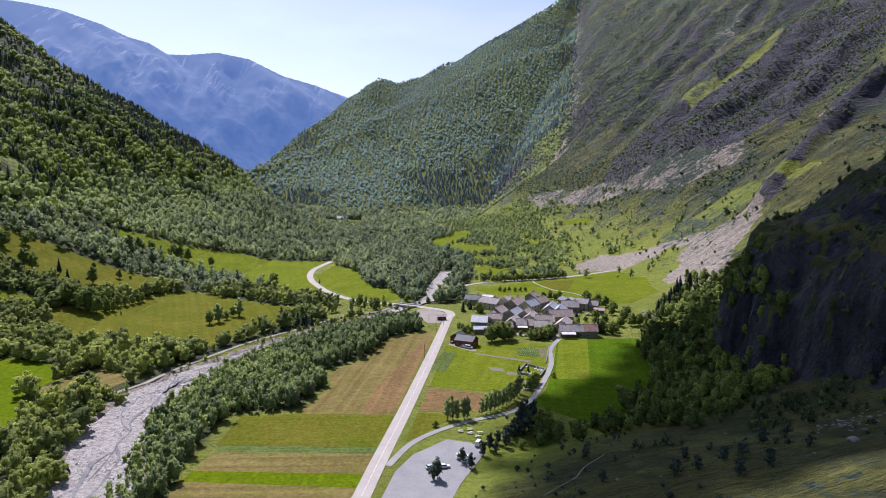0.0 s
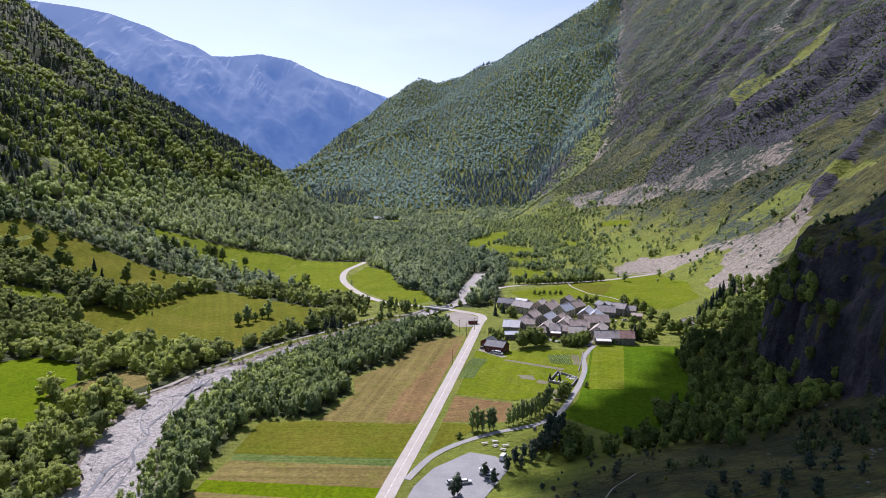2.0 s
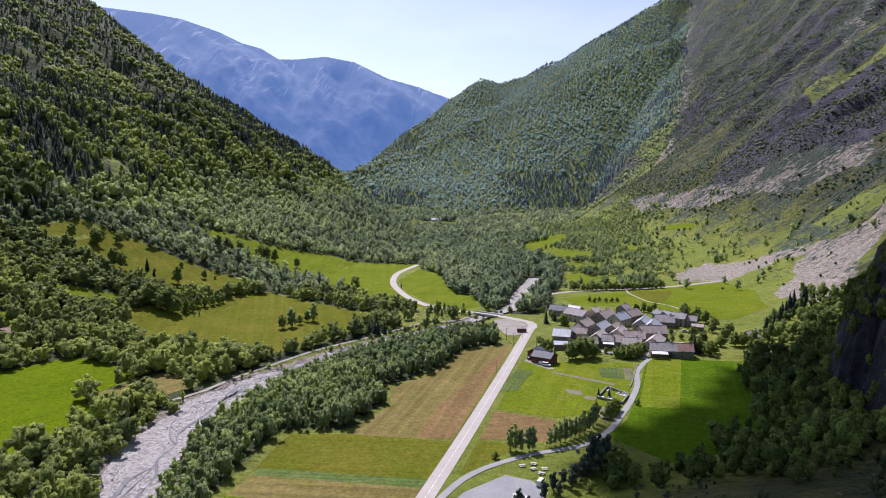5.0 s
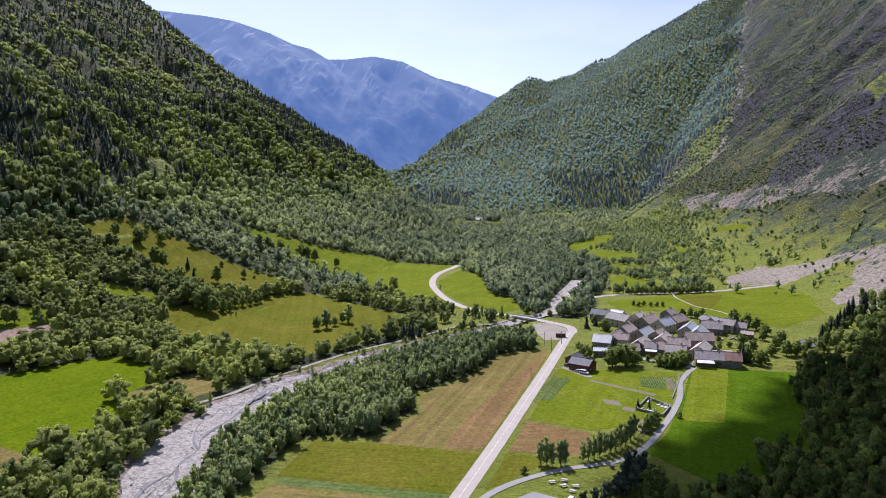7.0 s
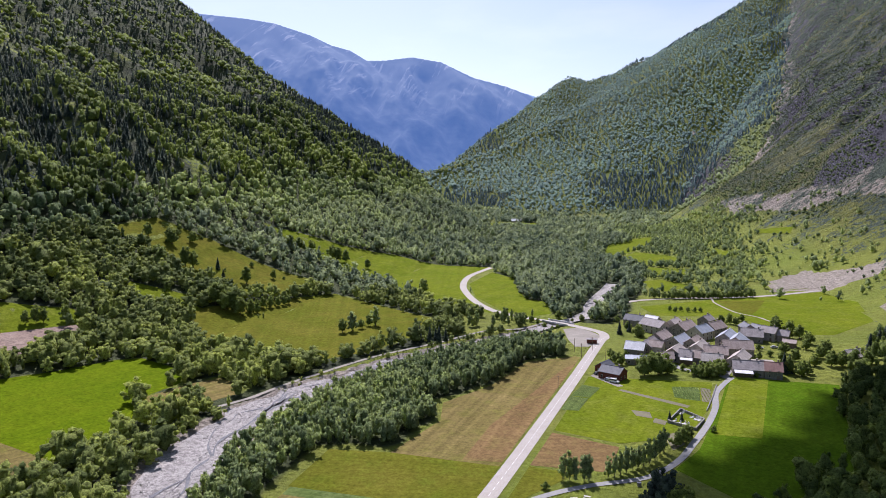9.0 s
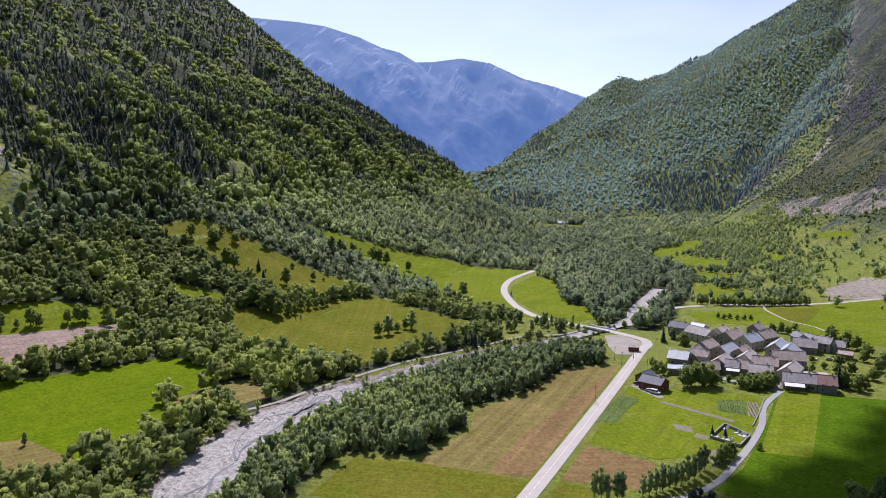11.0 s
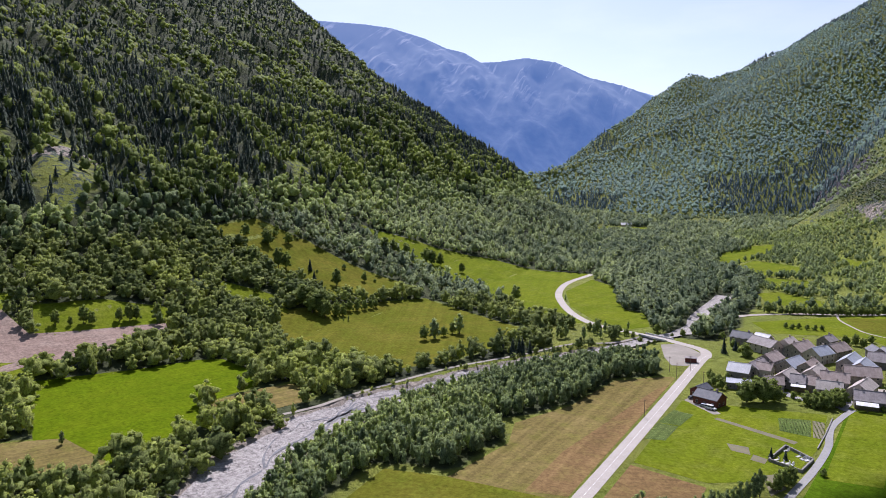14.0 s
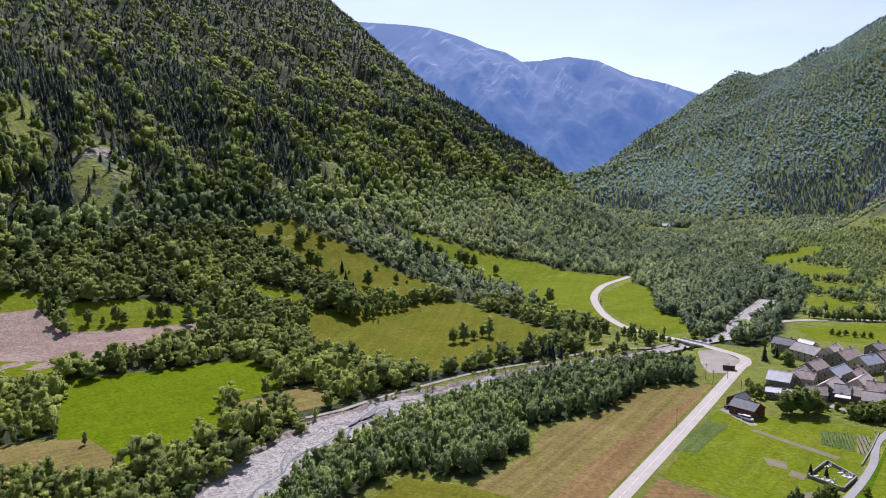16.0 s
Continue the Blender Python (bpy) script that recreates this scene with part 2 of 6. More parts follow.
def field(name, low, high, stripe=0.0, width=4.0, patch=(0.5, 0.5, 0.5), patchy=0.3, speck=0.6):
    """Meadow or stubble: mown swathes along the local y axis, patches and fine tufts."""
    n = Nodes(name)
    at = n.spot()
    fine = n.noise(at, speck, 6, 0.75)
    broad = n.noise(at, 0.03, 4, 0.6)
    long = n.noise(at, 1.0 / width, 3, 0.5, (1.0, 0.02, 1.0))
    base = n.mix(n.ramp(broad, (0.35, 0.0), (0.65, 1.0)), low, high)
    base = n.mix(n.math("MULTIPLY", n.ramp(n.noise(at, 0.075, 6, 0.7), (0.48, 0.0), (0.68, 1.0)), patchy), base, patch)
    base = n.mix(stripe, base, n.ramp(long, (0.3, 0.35), (0.7, 1.0)), "MULTIPLY")
    base = n.mix(0.5, base, n.ramp(n.noise(at, 0.22, 6, 0.7), (0.32, 0.6), (0.68, 1.25)), "MULTIPLY")
    base = n.mix(0.55, base, n.ramp(fine, (0.35, 0.4), (0.65, 1.35)), "MULTIPLY")
    n.bump(fine, 0.25, 0.6)
    n.bsdf.inputs["Specular IOR Level"].default_value = 0.02
    return n.done(base, 1.0)


GRASS = field("meadow_grass", (0.135, 0.183, 0.008), (0.175, 0.213, 0.012), 0.25, 5, (0.225, 0.237, 0.045), 0.4)
LUSH = field("lush_grass", (0.105, 0.165, 0.001), (0.135, 0.19, 0.002), 0.25, 3, (0.165, 0.195, 0.006), 0.35)
DEEP = field("deep_green_grass", (0.072, 0.142, 0.003), (0.095, 0.165, 0.005), 0.25, 3, (0.12, 0.175, 0.008), 0.3)
OLIVE = field("dry_meadow", (0.13, 0.145, 0.012), (0.18, 0.17, 0.022), 0.35, 4, (0.125, 0.17, 0.014), 0.5)
STUBBLE = field("stubble", (0.21, 0.17, 0.055), (0.275, 0.215, 0.08), 0.5, 3, (0.19, 0.195, 0.035), 0.65)
BROWN = field("brown_stubble", (0.23, 0.15, 0.065), (0.28, 0.18, 0.08), 0.4, 3, (0.22, 0.19, 0.055), 0.5)
PLOUGH = field("ploughed_soil", (0.32, 0.23, 0.185), (0.38, 0.29, 0.235), 0.25, 3, (0.40, 0.33, 0.27), 0.4)
CROP = field("crop_rows", (0.11, 0.165, 0.04), (0.15, 0.20, 0.055), 0.5, 1.6, (0.22, 0.25, 0.1), 0.4)


def ground_material():
    """The open land: grass, scrub and litter, scree and bare rock, sorted by where they lie and how steep it is."""
    n = Nodes("land")
    at = n.place()
    steep = n.add("ShaderNodeSeparateXYZ")
    n.link(n.add("ShaderNodeNewGeometry").outputs["Normal"], steep.inputs[0])
    big, mid, small = n.noise(at, 0.006, 6, 0.65), n.noise(at, 0.035, 7, 0.7), n.noise(at, 0.3, 6, 0.75)
    grass = n.mix(n.ramp(mid, (0.4, 0.0), (0.62, 1.0)), (0.175, 0.20, 0.026), (0.235, 0.26, 0.03))
    grass = n.mix(n.ramp(big, (0.45, 0.0), (0.6, 1.0)), grass, (0.175, 0.22, 0.018))
    litter = n.mix(n.ramp(mid, (0.4, 0.0), (0.65, 1.0)), (0.035, 0.045, 0.018), (0.085, 0.105, 0.03))
    heath = n.mix(n.ramp(mid, (0.42, 0.0), (0.55, 1.0)), (0.066, 0.076, 0.022), (0.14, 0.142, 0.034))
    stone = n.mix(n.ramp(n.noise(at, 0.3, 8, 0.8), (0.38, 0.0), (0.62, 1.0)), (0.25, 0.212, 0.17), (0.40, 0.35, 0.29))
    # rock taken near black and violet: cliff shade and haze put into its colour
    shaded_rock = n.mix(n.ramp(n.noise(at, 0.06, 8, 0.75, (1, 1, 0.35)), (0.35, 0.0), (0.68, 1.0)), (0.028, 0.028, 0.038), (0.11, 0.104, 0.126))
    c = n.mix(n.attr("wood"), grass, litter)
    c = n.mix(n.attr("heath"), c, heath)
    edge = n.math("ADD", n.attr("scree"), n.math("MULTIPLY", n.math("SUBTRACT", mid, 0.5), 1.6))
    c = n.mix(n.ramp(edge, (0.42, 0.0), (0.58, 1.0)), c, stone)
    speck = n.math("ADD", n.math("MULTIPLY", n.noise(at, 0.16, 5, 0.7), 0.65), n.math("MULTIPLY", n.noise(at, 0.03, 4, 0.6), 0.35))
    bushy = n.math("ADD", n.attr("brush"), n.math("MULTIPLY", n.math("SUBTRACT", speck, 0.5), 3.2))
    brush = n.mix(n.ramp(small, (0.4, 0.0), (0.62, 1.0)), (0.038, 0.058, 0.046), (0.085, 0.115, 0.07))
    c = n.mix(n.ramp(bushy, (0.47, 0.0), (0.56, 1.0)), c, brush)
    turned = n.add("ShaderNodeMapping", Rotation=(0, 0, radians(-49)), Scale=(0.22, 1.0, 0.6))
    n.link(at, turned.inputs["Vector"])
    ledge = n.noise(turned.outputs[0], 0.07, 7, 0.72)
    slope_land = n.math("MAXIMUM", n.attr("heath"), n.attr("rock"))
    c = n.mix(n.math("MULTIPLY", slope_land, 0.6), c, n.ramp(ledge, (0.36, 0.4), (0.64, 1.3)), "MULTIPLY")
    shaded_rock = n.mix(n.ramp(ledge, (0.6, 0.0), (0.74, 0.7)), shaded_rock, (0.27, 0.25, 0.24))
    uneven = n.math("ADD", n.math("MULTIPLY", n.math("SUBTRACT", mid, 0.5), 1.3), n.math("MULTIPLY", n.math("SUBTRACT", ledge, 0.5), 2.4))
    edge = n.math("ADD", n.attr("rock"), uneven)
    c = n.mix(n.ramp(edge, (0.45, 0.0), (0.6, 1.0)), c, shaded_rock)
    c = n.mix(0.6, c, n.ramp(small, (0.3, 0.5), (0.7, 1.35)), "MULTIPLY")
    n.bump(n.math("ADD", n.math("ADD", small, n.math("MULTIPLY", n.math("MULTIPLY", ledge, slope_land), 8.0)), n.math("MULTIPLY", mid, 3.0)), 2.6, 0.9)
    return n.done(c, 0.95)


LAND = ground_material()


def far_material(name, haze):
    """Distant range behind the valley; the haze of the air is added as a flat blue emission."""
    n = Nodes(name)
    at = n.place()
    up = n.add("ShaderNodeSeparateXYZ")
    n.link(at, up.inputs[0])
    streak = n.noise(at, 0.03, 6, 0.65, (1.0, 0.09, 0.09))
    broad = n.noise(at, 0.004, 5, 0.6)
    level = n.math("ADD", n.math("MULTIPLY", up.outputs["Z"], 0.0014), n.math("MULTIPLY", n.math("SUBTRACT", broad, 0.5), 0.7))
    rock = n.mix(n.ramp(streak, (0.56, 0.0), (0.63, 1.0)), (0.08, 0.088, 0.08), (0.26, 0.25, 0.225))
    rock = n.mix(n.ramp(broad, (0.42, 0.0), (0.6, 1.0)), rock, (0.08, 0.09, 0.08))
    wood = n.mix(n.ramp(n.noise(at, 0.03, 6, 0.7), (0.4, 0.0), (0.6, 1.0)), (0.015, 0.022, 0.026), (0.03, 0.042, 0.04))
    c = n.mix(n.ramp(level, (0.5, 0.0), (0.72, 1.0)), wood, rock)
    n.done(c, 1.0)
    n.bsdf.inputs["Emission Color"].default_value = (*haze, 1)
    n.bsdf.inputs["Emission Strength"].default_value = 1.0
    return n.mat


# haze glow of the ranges, stronger and paler on the farther one
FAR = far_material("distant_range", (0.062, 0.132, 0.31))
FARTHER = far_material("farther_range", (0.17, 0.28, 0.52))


def gravel_material():
    n = Nodes("river_gravel")
    at = n.place()
    v = n.noise(at, 0.7, 9, 0.85)
    w = n.noise(at, 0.07, 5, 0.7)
    c = n.mix(n.ramp(v, (0.4, 0.0), (0.6, 1.0)), (0.18, 0.165, 0.155), (0.55, 0.515, 0.475))
    c = n.mix(n.ramp(w, (0.55, 0.0), (0.72, 0.6)), c, (0.30, 0.285, 0.27))
    n.bump(v, 0.5, 0.9)
    n.bsdf.inputs["Specular IOR Level"].default_value = 0.08
    return n.done(c, 0.95)


GRAVEL = gravel_material()


def road_material(name, low, high):
    n = Nodes(name)
    at = n.place()
    v, w = n.noise(at, 1.5, 6, 0.75), n.noise(at, 0.12, 5, 0.7)
    c = n.mix(n.ramp(w, (0.35, 0.0), (0.65, 1.0)), low, high)
    c = n.mix(0.4, c, n.ramp(v, (0.3, 0.6), (0.7, 1.2)), "MULTIPLY")
    return n.done(c, 0.88)


ASPHALT = road_material("bleached_asphalt", (0.40, 0.36, 0.31), (0.47, 0.43, 0.38))
LANE = road_material("lane_asphalt", (0.28, 0.275, 0.26), (0.34, 0.33, 0.31))
YARD = road_material("grey_car_park", (0.25, 0.25, 0.25), (0.31, 0.305, 0.30))
TRACK_EARTH = road_material("track_gravel", (0.25, 0.225, 0.185), (0.33, 0.30, 0.25))
EARTH = road_material("pale_gravel", (0.34, 0.30, 0.25), (0.45, 0.40, 0.34))


def water_material():
    n = Nodes("shallow_water")
    n.bump(n.noise(n.place(), 1.2, 4, 0.7), 0.15, 0.7)
    n.bsdf.inputs["Specular IOR Level"].default_value = 0.15
    return n.done(n.ramp(n.noise(n.place(), 0.5, 5, 0.7), (0.35, (0.12, 0.122, 0.13)), (0.7, (0.25, 0.25, 0.255))), 0.7)


WATER = water_material()
LEAF = leaves("broad_leaves", (0.145, 0.185, 0.05), (0.26, 0.31, 0.078), 0.4, 0.03)
GREY_LEAF = leaves("alder_and_willow_leaves", (0.215, 0.265, 0.125), (0.355, 0.415, 0.185), 0.42, 0.03)
ALDER_LEAF = leaves("alder_leaves", (0.2, 0.235, 0.078), (0.335, 0.375, 0.115), 0.42, 0.03)
WILLOW_LEAF = leaves("willow_leaves", (0.205, 0.25, 0.15), (0.355, 0.41, 0.235), 0.42, 0.03)
NEEDLE = leaves("spruce_needles", (0.045, 0.06, 0.053), (0.095, 0.12, 0.085), 0.12, 0.03)
# paler, bluer copies of the leaf colours: distance haze put into them
HAZY_LEAF = leaves("hazy_far_wood", (0.15, 0.235, 0.235), (0.25, 0.35, 0.31), 0.4, 0.03, 0.3, 1.0)
HAZY_NEEDLE = leaves("hazy_far_spruces", (0.10, 0.15, 0.18), (0.15, 0.205, 0.215), 0.12, 0.03, 0.3, 1.0)
SCRUB_LEAF = leaves("scrub_leaves", (0.075, 0.105, 0.052), (0.16, 0.2, 0.085), 0.3, 0.03, 0.8)
# scrub leaves again, with some haze put into the colour
HAZY_SCRUB = leaves("hazy_far_scrub", (0.09, 0.13, 0.10), (0.17, 0.22, 0.15), 0.3, 0.03, 0.4, 0.5)
BARK = plain("bark", (0.13, 0.105, 0.08), 0.9, vary=0.4)


# ---- ground ----
def inside(x, y, outline):
    """Which points lie within an outline."""
    hit = np.zeros(np.shape(x), bool)
    for (ax, ay), (bx, by) in zip(outline, outline[1:] + outline[:1]):
        if ay == by:
            continue
        hit ^= ((ay > y) != (by > y)) & (x < (bx - ax) * (y - ay) / (by - ay) + ax)
    return hit


def within(x, y, outline, ragged=0.0, size=18.0):
    """As inside(), with an uneven edge."""
    return inside(x + ragged * value_noise(x, y, size, 41), y + ragged * value_noise(x, y, size, 43), outline)


MAIN_ROAD = [(-31, 190), (-26.8, 225), (-23.5, 255), (-16, 318), (-5, 420), (3.5, 505), (6, 519), (4, 532), (-3, 540), (-13, 547.5), (-22, 554), (-34, 560), (-47, 566), (-60, 572.5), (-76, 584), (-90, 602), (-104, 627), (-118, 660), (-128, 690), (-135, 726), (-137, 765), (-129, 825)]

# clearings among the woods west of the river
LEFT_FIELD = [(-300, 318), (-258, 392), (-246, 399), (-210, 384), (-196, 366), (-200, 331), (-182, 315), (-174, 272), (-194, 256), (-222, 264)]
LEFT_TAN = [(-200, 332), (-190, 364), (-181, 376), (-164, 368), (-158, 357), (-164, 343), (-178, 330), (-187, 325)]
MAIN_MEADOW = [(-279, 494), (-224, 622), (-112, 545), (-114, 490), (-127, 447), (-148, 420), (-176, 414), (-234, 440)]
SIDE_MEADOW = [(-335, 502), (-297, 518), (-271, 495), (-296, 485), (-326, 482)]
UPPER_MEADOW = [(-417, 562), (-405, 627), (-358, 645), (-309, 643), (-247, 645), (-246, 620), (-249, 582), (-278, 558), (-298, 570), (-322, 552), (-364, 574)]
BANK_MEADOW = [(-362, 750), (-291, 784), (-244, 829), (-199, 832), (-131, 826), (-135, 740), (-128, 679), (-80, 580), (-122, 586), (-204, 689), (-255, 699), (-290, 720)]
ROAD_MEADOW = [(-121, 790), (-92, 754), (-78, 690), (-63, 644), (-45, 634), (-36, 588), (-48, 574), (-76, 594), (-105, 641), (-127, 710)]
PLOUGHED = [(-384, 338), (-377, 359), (-347, 354), (-307, 427), (-293, 398), (-304, 352), (-308, 327), (-334, 300)]
PLOUGH_EDGE = [(-340, 308), (-315, 335), (-300, 322), (-318, 298)]
STRIP = [(-373, 376), (-359, 415), (-328, 439), (-310, 426), (-345, 356)]
HIGH_STRIP = [(-410, 348), (-391, 376), (-375, 361), (-384, 339)]
LOW_TAN = [(-258, 240), (-238, 262), (-220, 276), (-184, 266), (-186, 252), (-204, 240), (-214, 226)]
CLEARINGS = [LEFT_FIELD, LEFT_TAN, MAIN_MEADOW, SIDE_MEADOW, UPPER_MEADOW, BANK_MEADOW, ROAD_MEADOW, PLOUGHED, PLOUGH_EDGE, STRIP, HIGH_STRIP, LOW_TAN]
GROVE = [(-118, 200), (-114, 248), (-125, 285), (-122, 330), (-117, 368), (-109, 404), (-97, 438), (-70, 471), (-52, 500), (-23, 503), (-18, 486), (-14, 468), (-33, 452), (-44, 403), (-62, 374), (-72, 366), (-58, 350), (-64, 312), (-92, 307), (-96, 282), (-91, 225), (-95, 190)]
BARN_MEADOW = [(-262, 1325), (-150, 1325), (-158, 1442), (-245, 1442)]
UPSTREAM = [(8, 562), (-8, 562), (-32, 586), (-43, 636), (-61, 648), (-76, 694), (-90, 758), (-118, 830), (-150, 1000), (-190, 1200), (-260, 1600), (-100, 1650), (-40, 1400), (20, 1150), (-30, 1040), (14, 880), (34, 790), (30, 700), (22, 640), (18, 580)]

# parts of the eastern side
CLIFF = [(250, 1118), (328, 1035), (394, 955), (487, 976), (617, 1028), (736, 1234), (752, 1410), (584, 1339), (424, 1282), (285, 1277)]
GREEN_STREAK = [(427, 1346), (504, 1322), (593, 1349), (743, 1583), (609, 1325), (569, 1301), (428, 1241)]
SCREES = [[(262, 1122), (338, 1076), (382, 968), (398, 922), (352, 918), (316, 945), (280, 1012)], [(135, 1440), (257, 1180), (288, 1017), (240, 1095), (174, 1250)], [(143, 802), (190, 861), (245, 805), (271, 756), (290, 715), (271, 685), (239, 763), (175, 748), (135, 724)], [(203, 647), (240, 731), (262, 726), (296, 742), (316, 733), (308, 692), (272, 655), (244, 600), (213, 601)], [(618, 1735), (696, 1772), (737, 1742), (694, 1699), (567, 1524)]]
YELLOW_STREAK = [(288, 842), (330, 830), (369, 744), (364, 710), (322, 745), (291, 784)]
ROCK_RIB = [(317, 725), (371, 765), (494, 901), (558, 926)]
BOCAGE = [(29, 679), (30, 766), (4, 912), (-53, 1088), (-61, 1406), (75, 1541), (188, 1243), (196, 1052), (168, 954), (132, 825), (121, 712), (67, 673)]
SMALL_MEADOWS = [[(-48, 1036), (-25, 1134), (48, 1231), (46, 1129), (0, 952), (-37, 1005)], [(2, 938), (23, 1018), (57, 994), (84, 956), (53, 893), (14, 883)], [(29, 873), (78, 867), (78, 825), (44, 806)], [(30, 766), (46, 784), (82, 743), (80, 719), (56, 709), (37, 726)], [(116, 1107), (148, 1039), (133, 996), (114, 1038)], [(182, 1119), (215, 1051), (208, 1029), (182, 1094)]]


def open_land(x, y):
    clear = np.zeros(np.shape(x), bool)
    for outline in CLEARINGS:
        clear |= within(x, y, outline, 3.0)
    return clear


ROAD_CUT = [(-566, 512), (-550, 521), (-562, 551), (-559, 567), (-555, 579), (-540, 571), (-543, 502)]
SLIPS = [ROAD_CUT, [(-708, 570), (-660, 555), (-578, 506), (-596, 496), (-621, 497)], [(-546, 503), (-535, 567), (-573, 590), (-594, 572), (-573, 528)], [(-532, 492), (-533, 561), (-469, 492), (-478, 478), (-499, 477)], [(-490, 794), (-458, 795), (-447, 776), (-459, 755)], [(-717, 816), (-652, 785), (-596, 765), (-630, 761)]]


def bare_west(x, y):
    """Openings in the western forest: grassy slips and the shelf of an old road."""
    d = -side(x, y, LEFT_FOOT)
    gap = (fractal(x, y, 48, 3, 77) < -1.12) | ((fractal(x * 0.22, y, 46, 3, 79) > 1.2) & (d > 190))
    slip = np.zeros(np.shape(x), bool)
    for outline in SLIPS:
        slip |= within(x, y, outline, 7, 14) | within(x - 14, y + 8, outline, 7, 14)
    s = spur(x, y)
    back = (s > -4) & (s < 9) & (d > 330) & (fractal(x, y, 40, 2, 78) > 0.25)
    return (gap | slip | back) & (d > 130) & (d < 760)


def hill_side(x, y):
    """The wooded hill and the wooded floor before it."""
    return (side(x, y, GULLY) + 16 * fractal(x, y, 60, 3, 18) < -12) & (y > 1330) & (((x + 150) * 0.66 + (y - 1150) * 0.75) > 40)


def bands(x, y, size, seed):
    """Streaks that run slantwise up the eastern slope."""
    return fractal(x * 0.65 - y * 0.75, (x * 0.75 + y * 0.65) * 0.2, size, 4, seed)


def cover(x, y):
    """How far woods' floor, dry heath, brush, scree and bare rock cover the land."""
    z = height(x, y)
    river = side(x, y, RIVER)
    verge = (np.abs(side(x, y, MAIN_ROAD)) < 17) & (y > 540) & (y < 830) | (x > -105) & (y > 500) & (y < 600)
    west = (river < -14) & ~open_land(x, y) & ~bare_west(x, y) & ~verge
    east = side(x, y, RIGHT_FOOT)
    shingle = (1 - smooth(13, 22, np.abs(river) / np.interp(y, [335, 420, 540], [1.0, 0.6, 0.5]))) * (y < 545) * (y > 150)
    woods = west | within(x, y, GROVE) | within(x, y, UPSTREAM) | hill_side(x, y)
    near = side(x, y, NEAR_FOOT)
    heath = np.clip(smooth(4, 30, near) * (y < 640) + smooth(30, 160, east) * ~woods, 0, 1)
    fan = np.zeros(np.shape(x))
    for outline in SCREES:
        fan = np.maximum(fan, 0.72 * within(x, y, outline, 9.0, 30))
    streak = smooth(0.95, 1.25, bands(x, y, 40, 85)) * smooth(230, 330, east) * (y < 2600) * 0.8
    track = (1 - smooth(5, 24, np.abs(side(x, y, GULLY) + 10 * fractal(x, y, 60, 2, 87)))) * smooth(1500, 1600, y)
    cliff = within(x, y, CLIFF, 22.0, 60)
    rock = smooth(170, 300, east) * smooth(-0.3, 0.8, bands(x, y, 38, 89)) * 0.62 * ~hill_side(x, y)
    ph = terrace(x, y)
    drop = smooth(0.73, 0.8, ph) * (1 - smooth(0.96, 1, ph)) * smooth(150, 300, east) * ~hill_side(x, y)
    # sunlit backs of the shelves, painted lighter by baring their grass
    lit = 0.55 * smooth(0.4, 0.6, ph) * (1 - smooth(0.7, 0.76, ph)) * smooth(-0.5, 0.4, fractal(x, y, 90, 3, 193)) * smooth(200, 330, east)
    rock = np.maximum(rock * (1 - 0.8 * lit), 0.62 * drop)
    rock = np.maximum(rock, 0.95 * cliff)
    rib = np.abs(side(x, y, ROCK_RIB) + 5 * value_noise(x, y, 22, 191))
    rock = np.maximum(rock, (1 - smooth(5, 12, rib)) * (x > 310) * (x < 570))
    bright = within(x, y, GREEN_STREAK, 12.0, 40) | within(x, y, YELLOW_STREAK, 10.0, 30)
    step = 5.0
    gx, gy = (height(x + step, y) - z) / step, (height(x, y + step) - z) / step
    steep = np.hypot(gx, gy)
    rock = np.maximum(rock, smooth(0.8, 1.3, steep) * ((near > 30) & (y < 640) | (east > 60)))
    brush = np.where(east > 20, 0.46 + 0.16 * smooth(180, 380, east) + 0.26 * bands(x, y, 48, 83) + 0.12 * cliff, 0.3) * smooth(-30, 110, np.maximum(east, near - 10)) * ~woods * (1 - 0.45 * bright) + 0.42 * bare_west(x, y)
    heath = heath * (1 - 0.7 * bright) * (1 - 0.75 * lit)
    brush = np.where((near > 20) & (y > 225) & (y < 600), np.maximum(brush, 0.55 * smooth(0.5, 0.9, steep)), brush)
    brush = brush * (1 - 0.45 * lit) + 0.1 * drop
    rock = rock * (1 - 0.75 * bright) * (1 - 0.9 * (fan > 0)) * (1 - 0.45 * smooth(1800, 2100, y))
    return np.where(hill_side(x, y), 0.4 * woods, woods.astype(float)), heath, np.clip(brush, 0, 0.8), np.clip(np.maximum.reduce([fan, streak, 0.8 * track, 0.8 * shingle, 0.22 * bare_west(x, y), 0.9 * within(x, y, ROAD_CUT, 3, 12)]), 0, 1), np.clip(rock, 0, 1)


def sheet(name, xs, ys, z_of, material):
    """A grid of ground with a height for every corner."""
    gx, gy = np.meshgrid(xs, ys)
    verts = np.stack([gx, gy, z_of(gx, gy)], -1).reshape(-1, 3)
    nx, ny = len(xs), len(ys)
    k = (np.arange(ny - 1)[:, None] * nx + np.arange(nx - 1)).ravel()
    quads = np.stack([k, k + 1, k + nx + 1, k + nx], 1)
    me = bpy.data.meshes.new(name)
    me.vertices.add(len(verts))
    me.vertices.foreach_set("co", verts.astype(np.float32).ravel())
    me.loops.add(quads.size)
    me.loops.foreach_set("vertex_index", quads.astype(np.int32).ravel())
    me.polygons.add(len(quads))
    me.polygons.foreach_set("loop_start", np.arange(0, quads.size, 4, dtype=np.int32))
    me.polygons.foreach_set("use_smooth", np.ones(len(quads), bool))
    me.update(calc_edges=True)
    me.materials.append(material)
    return new(name, me), verts


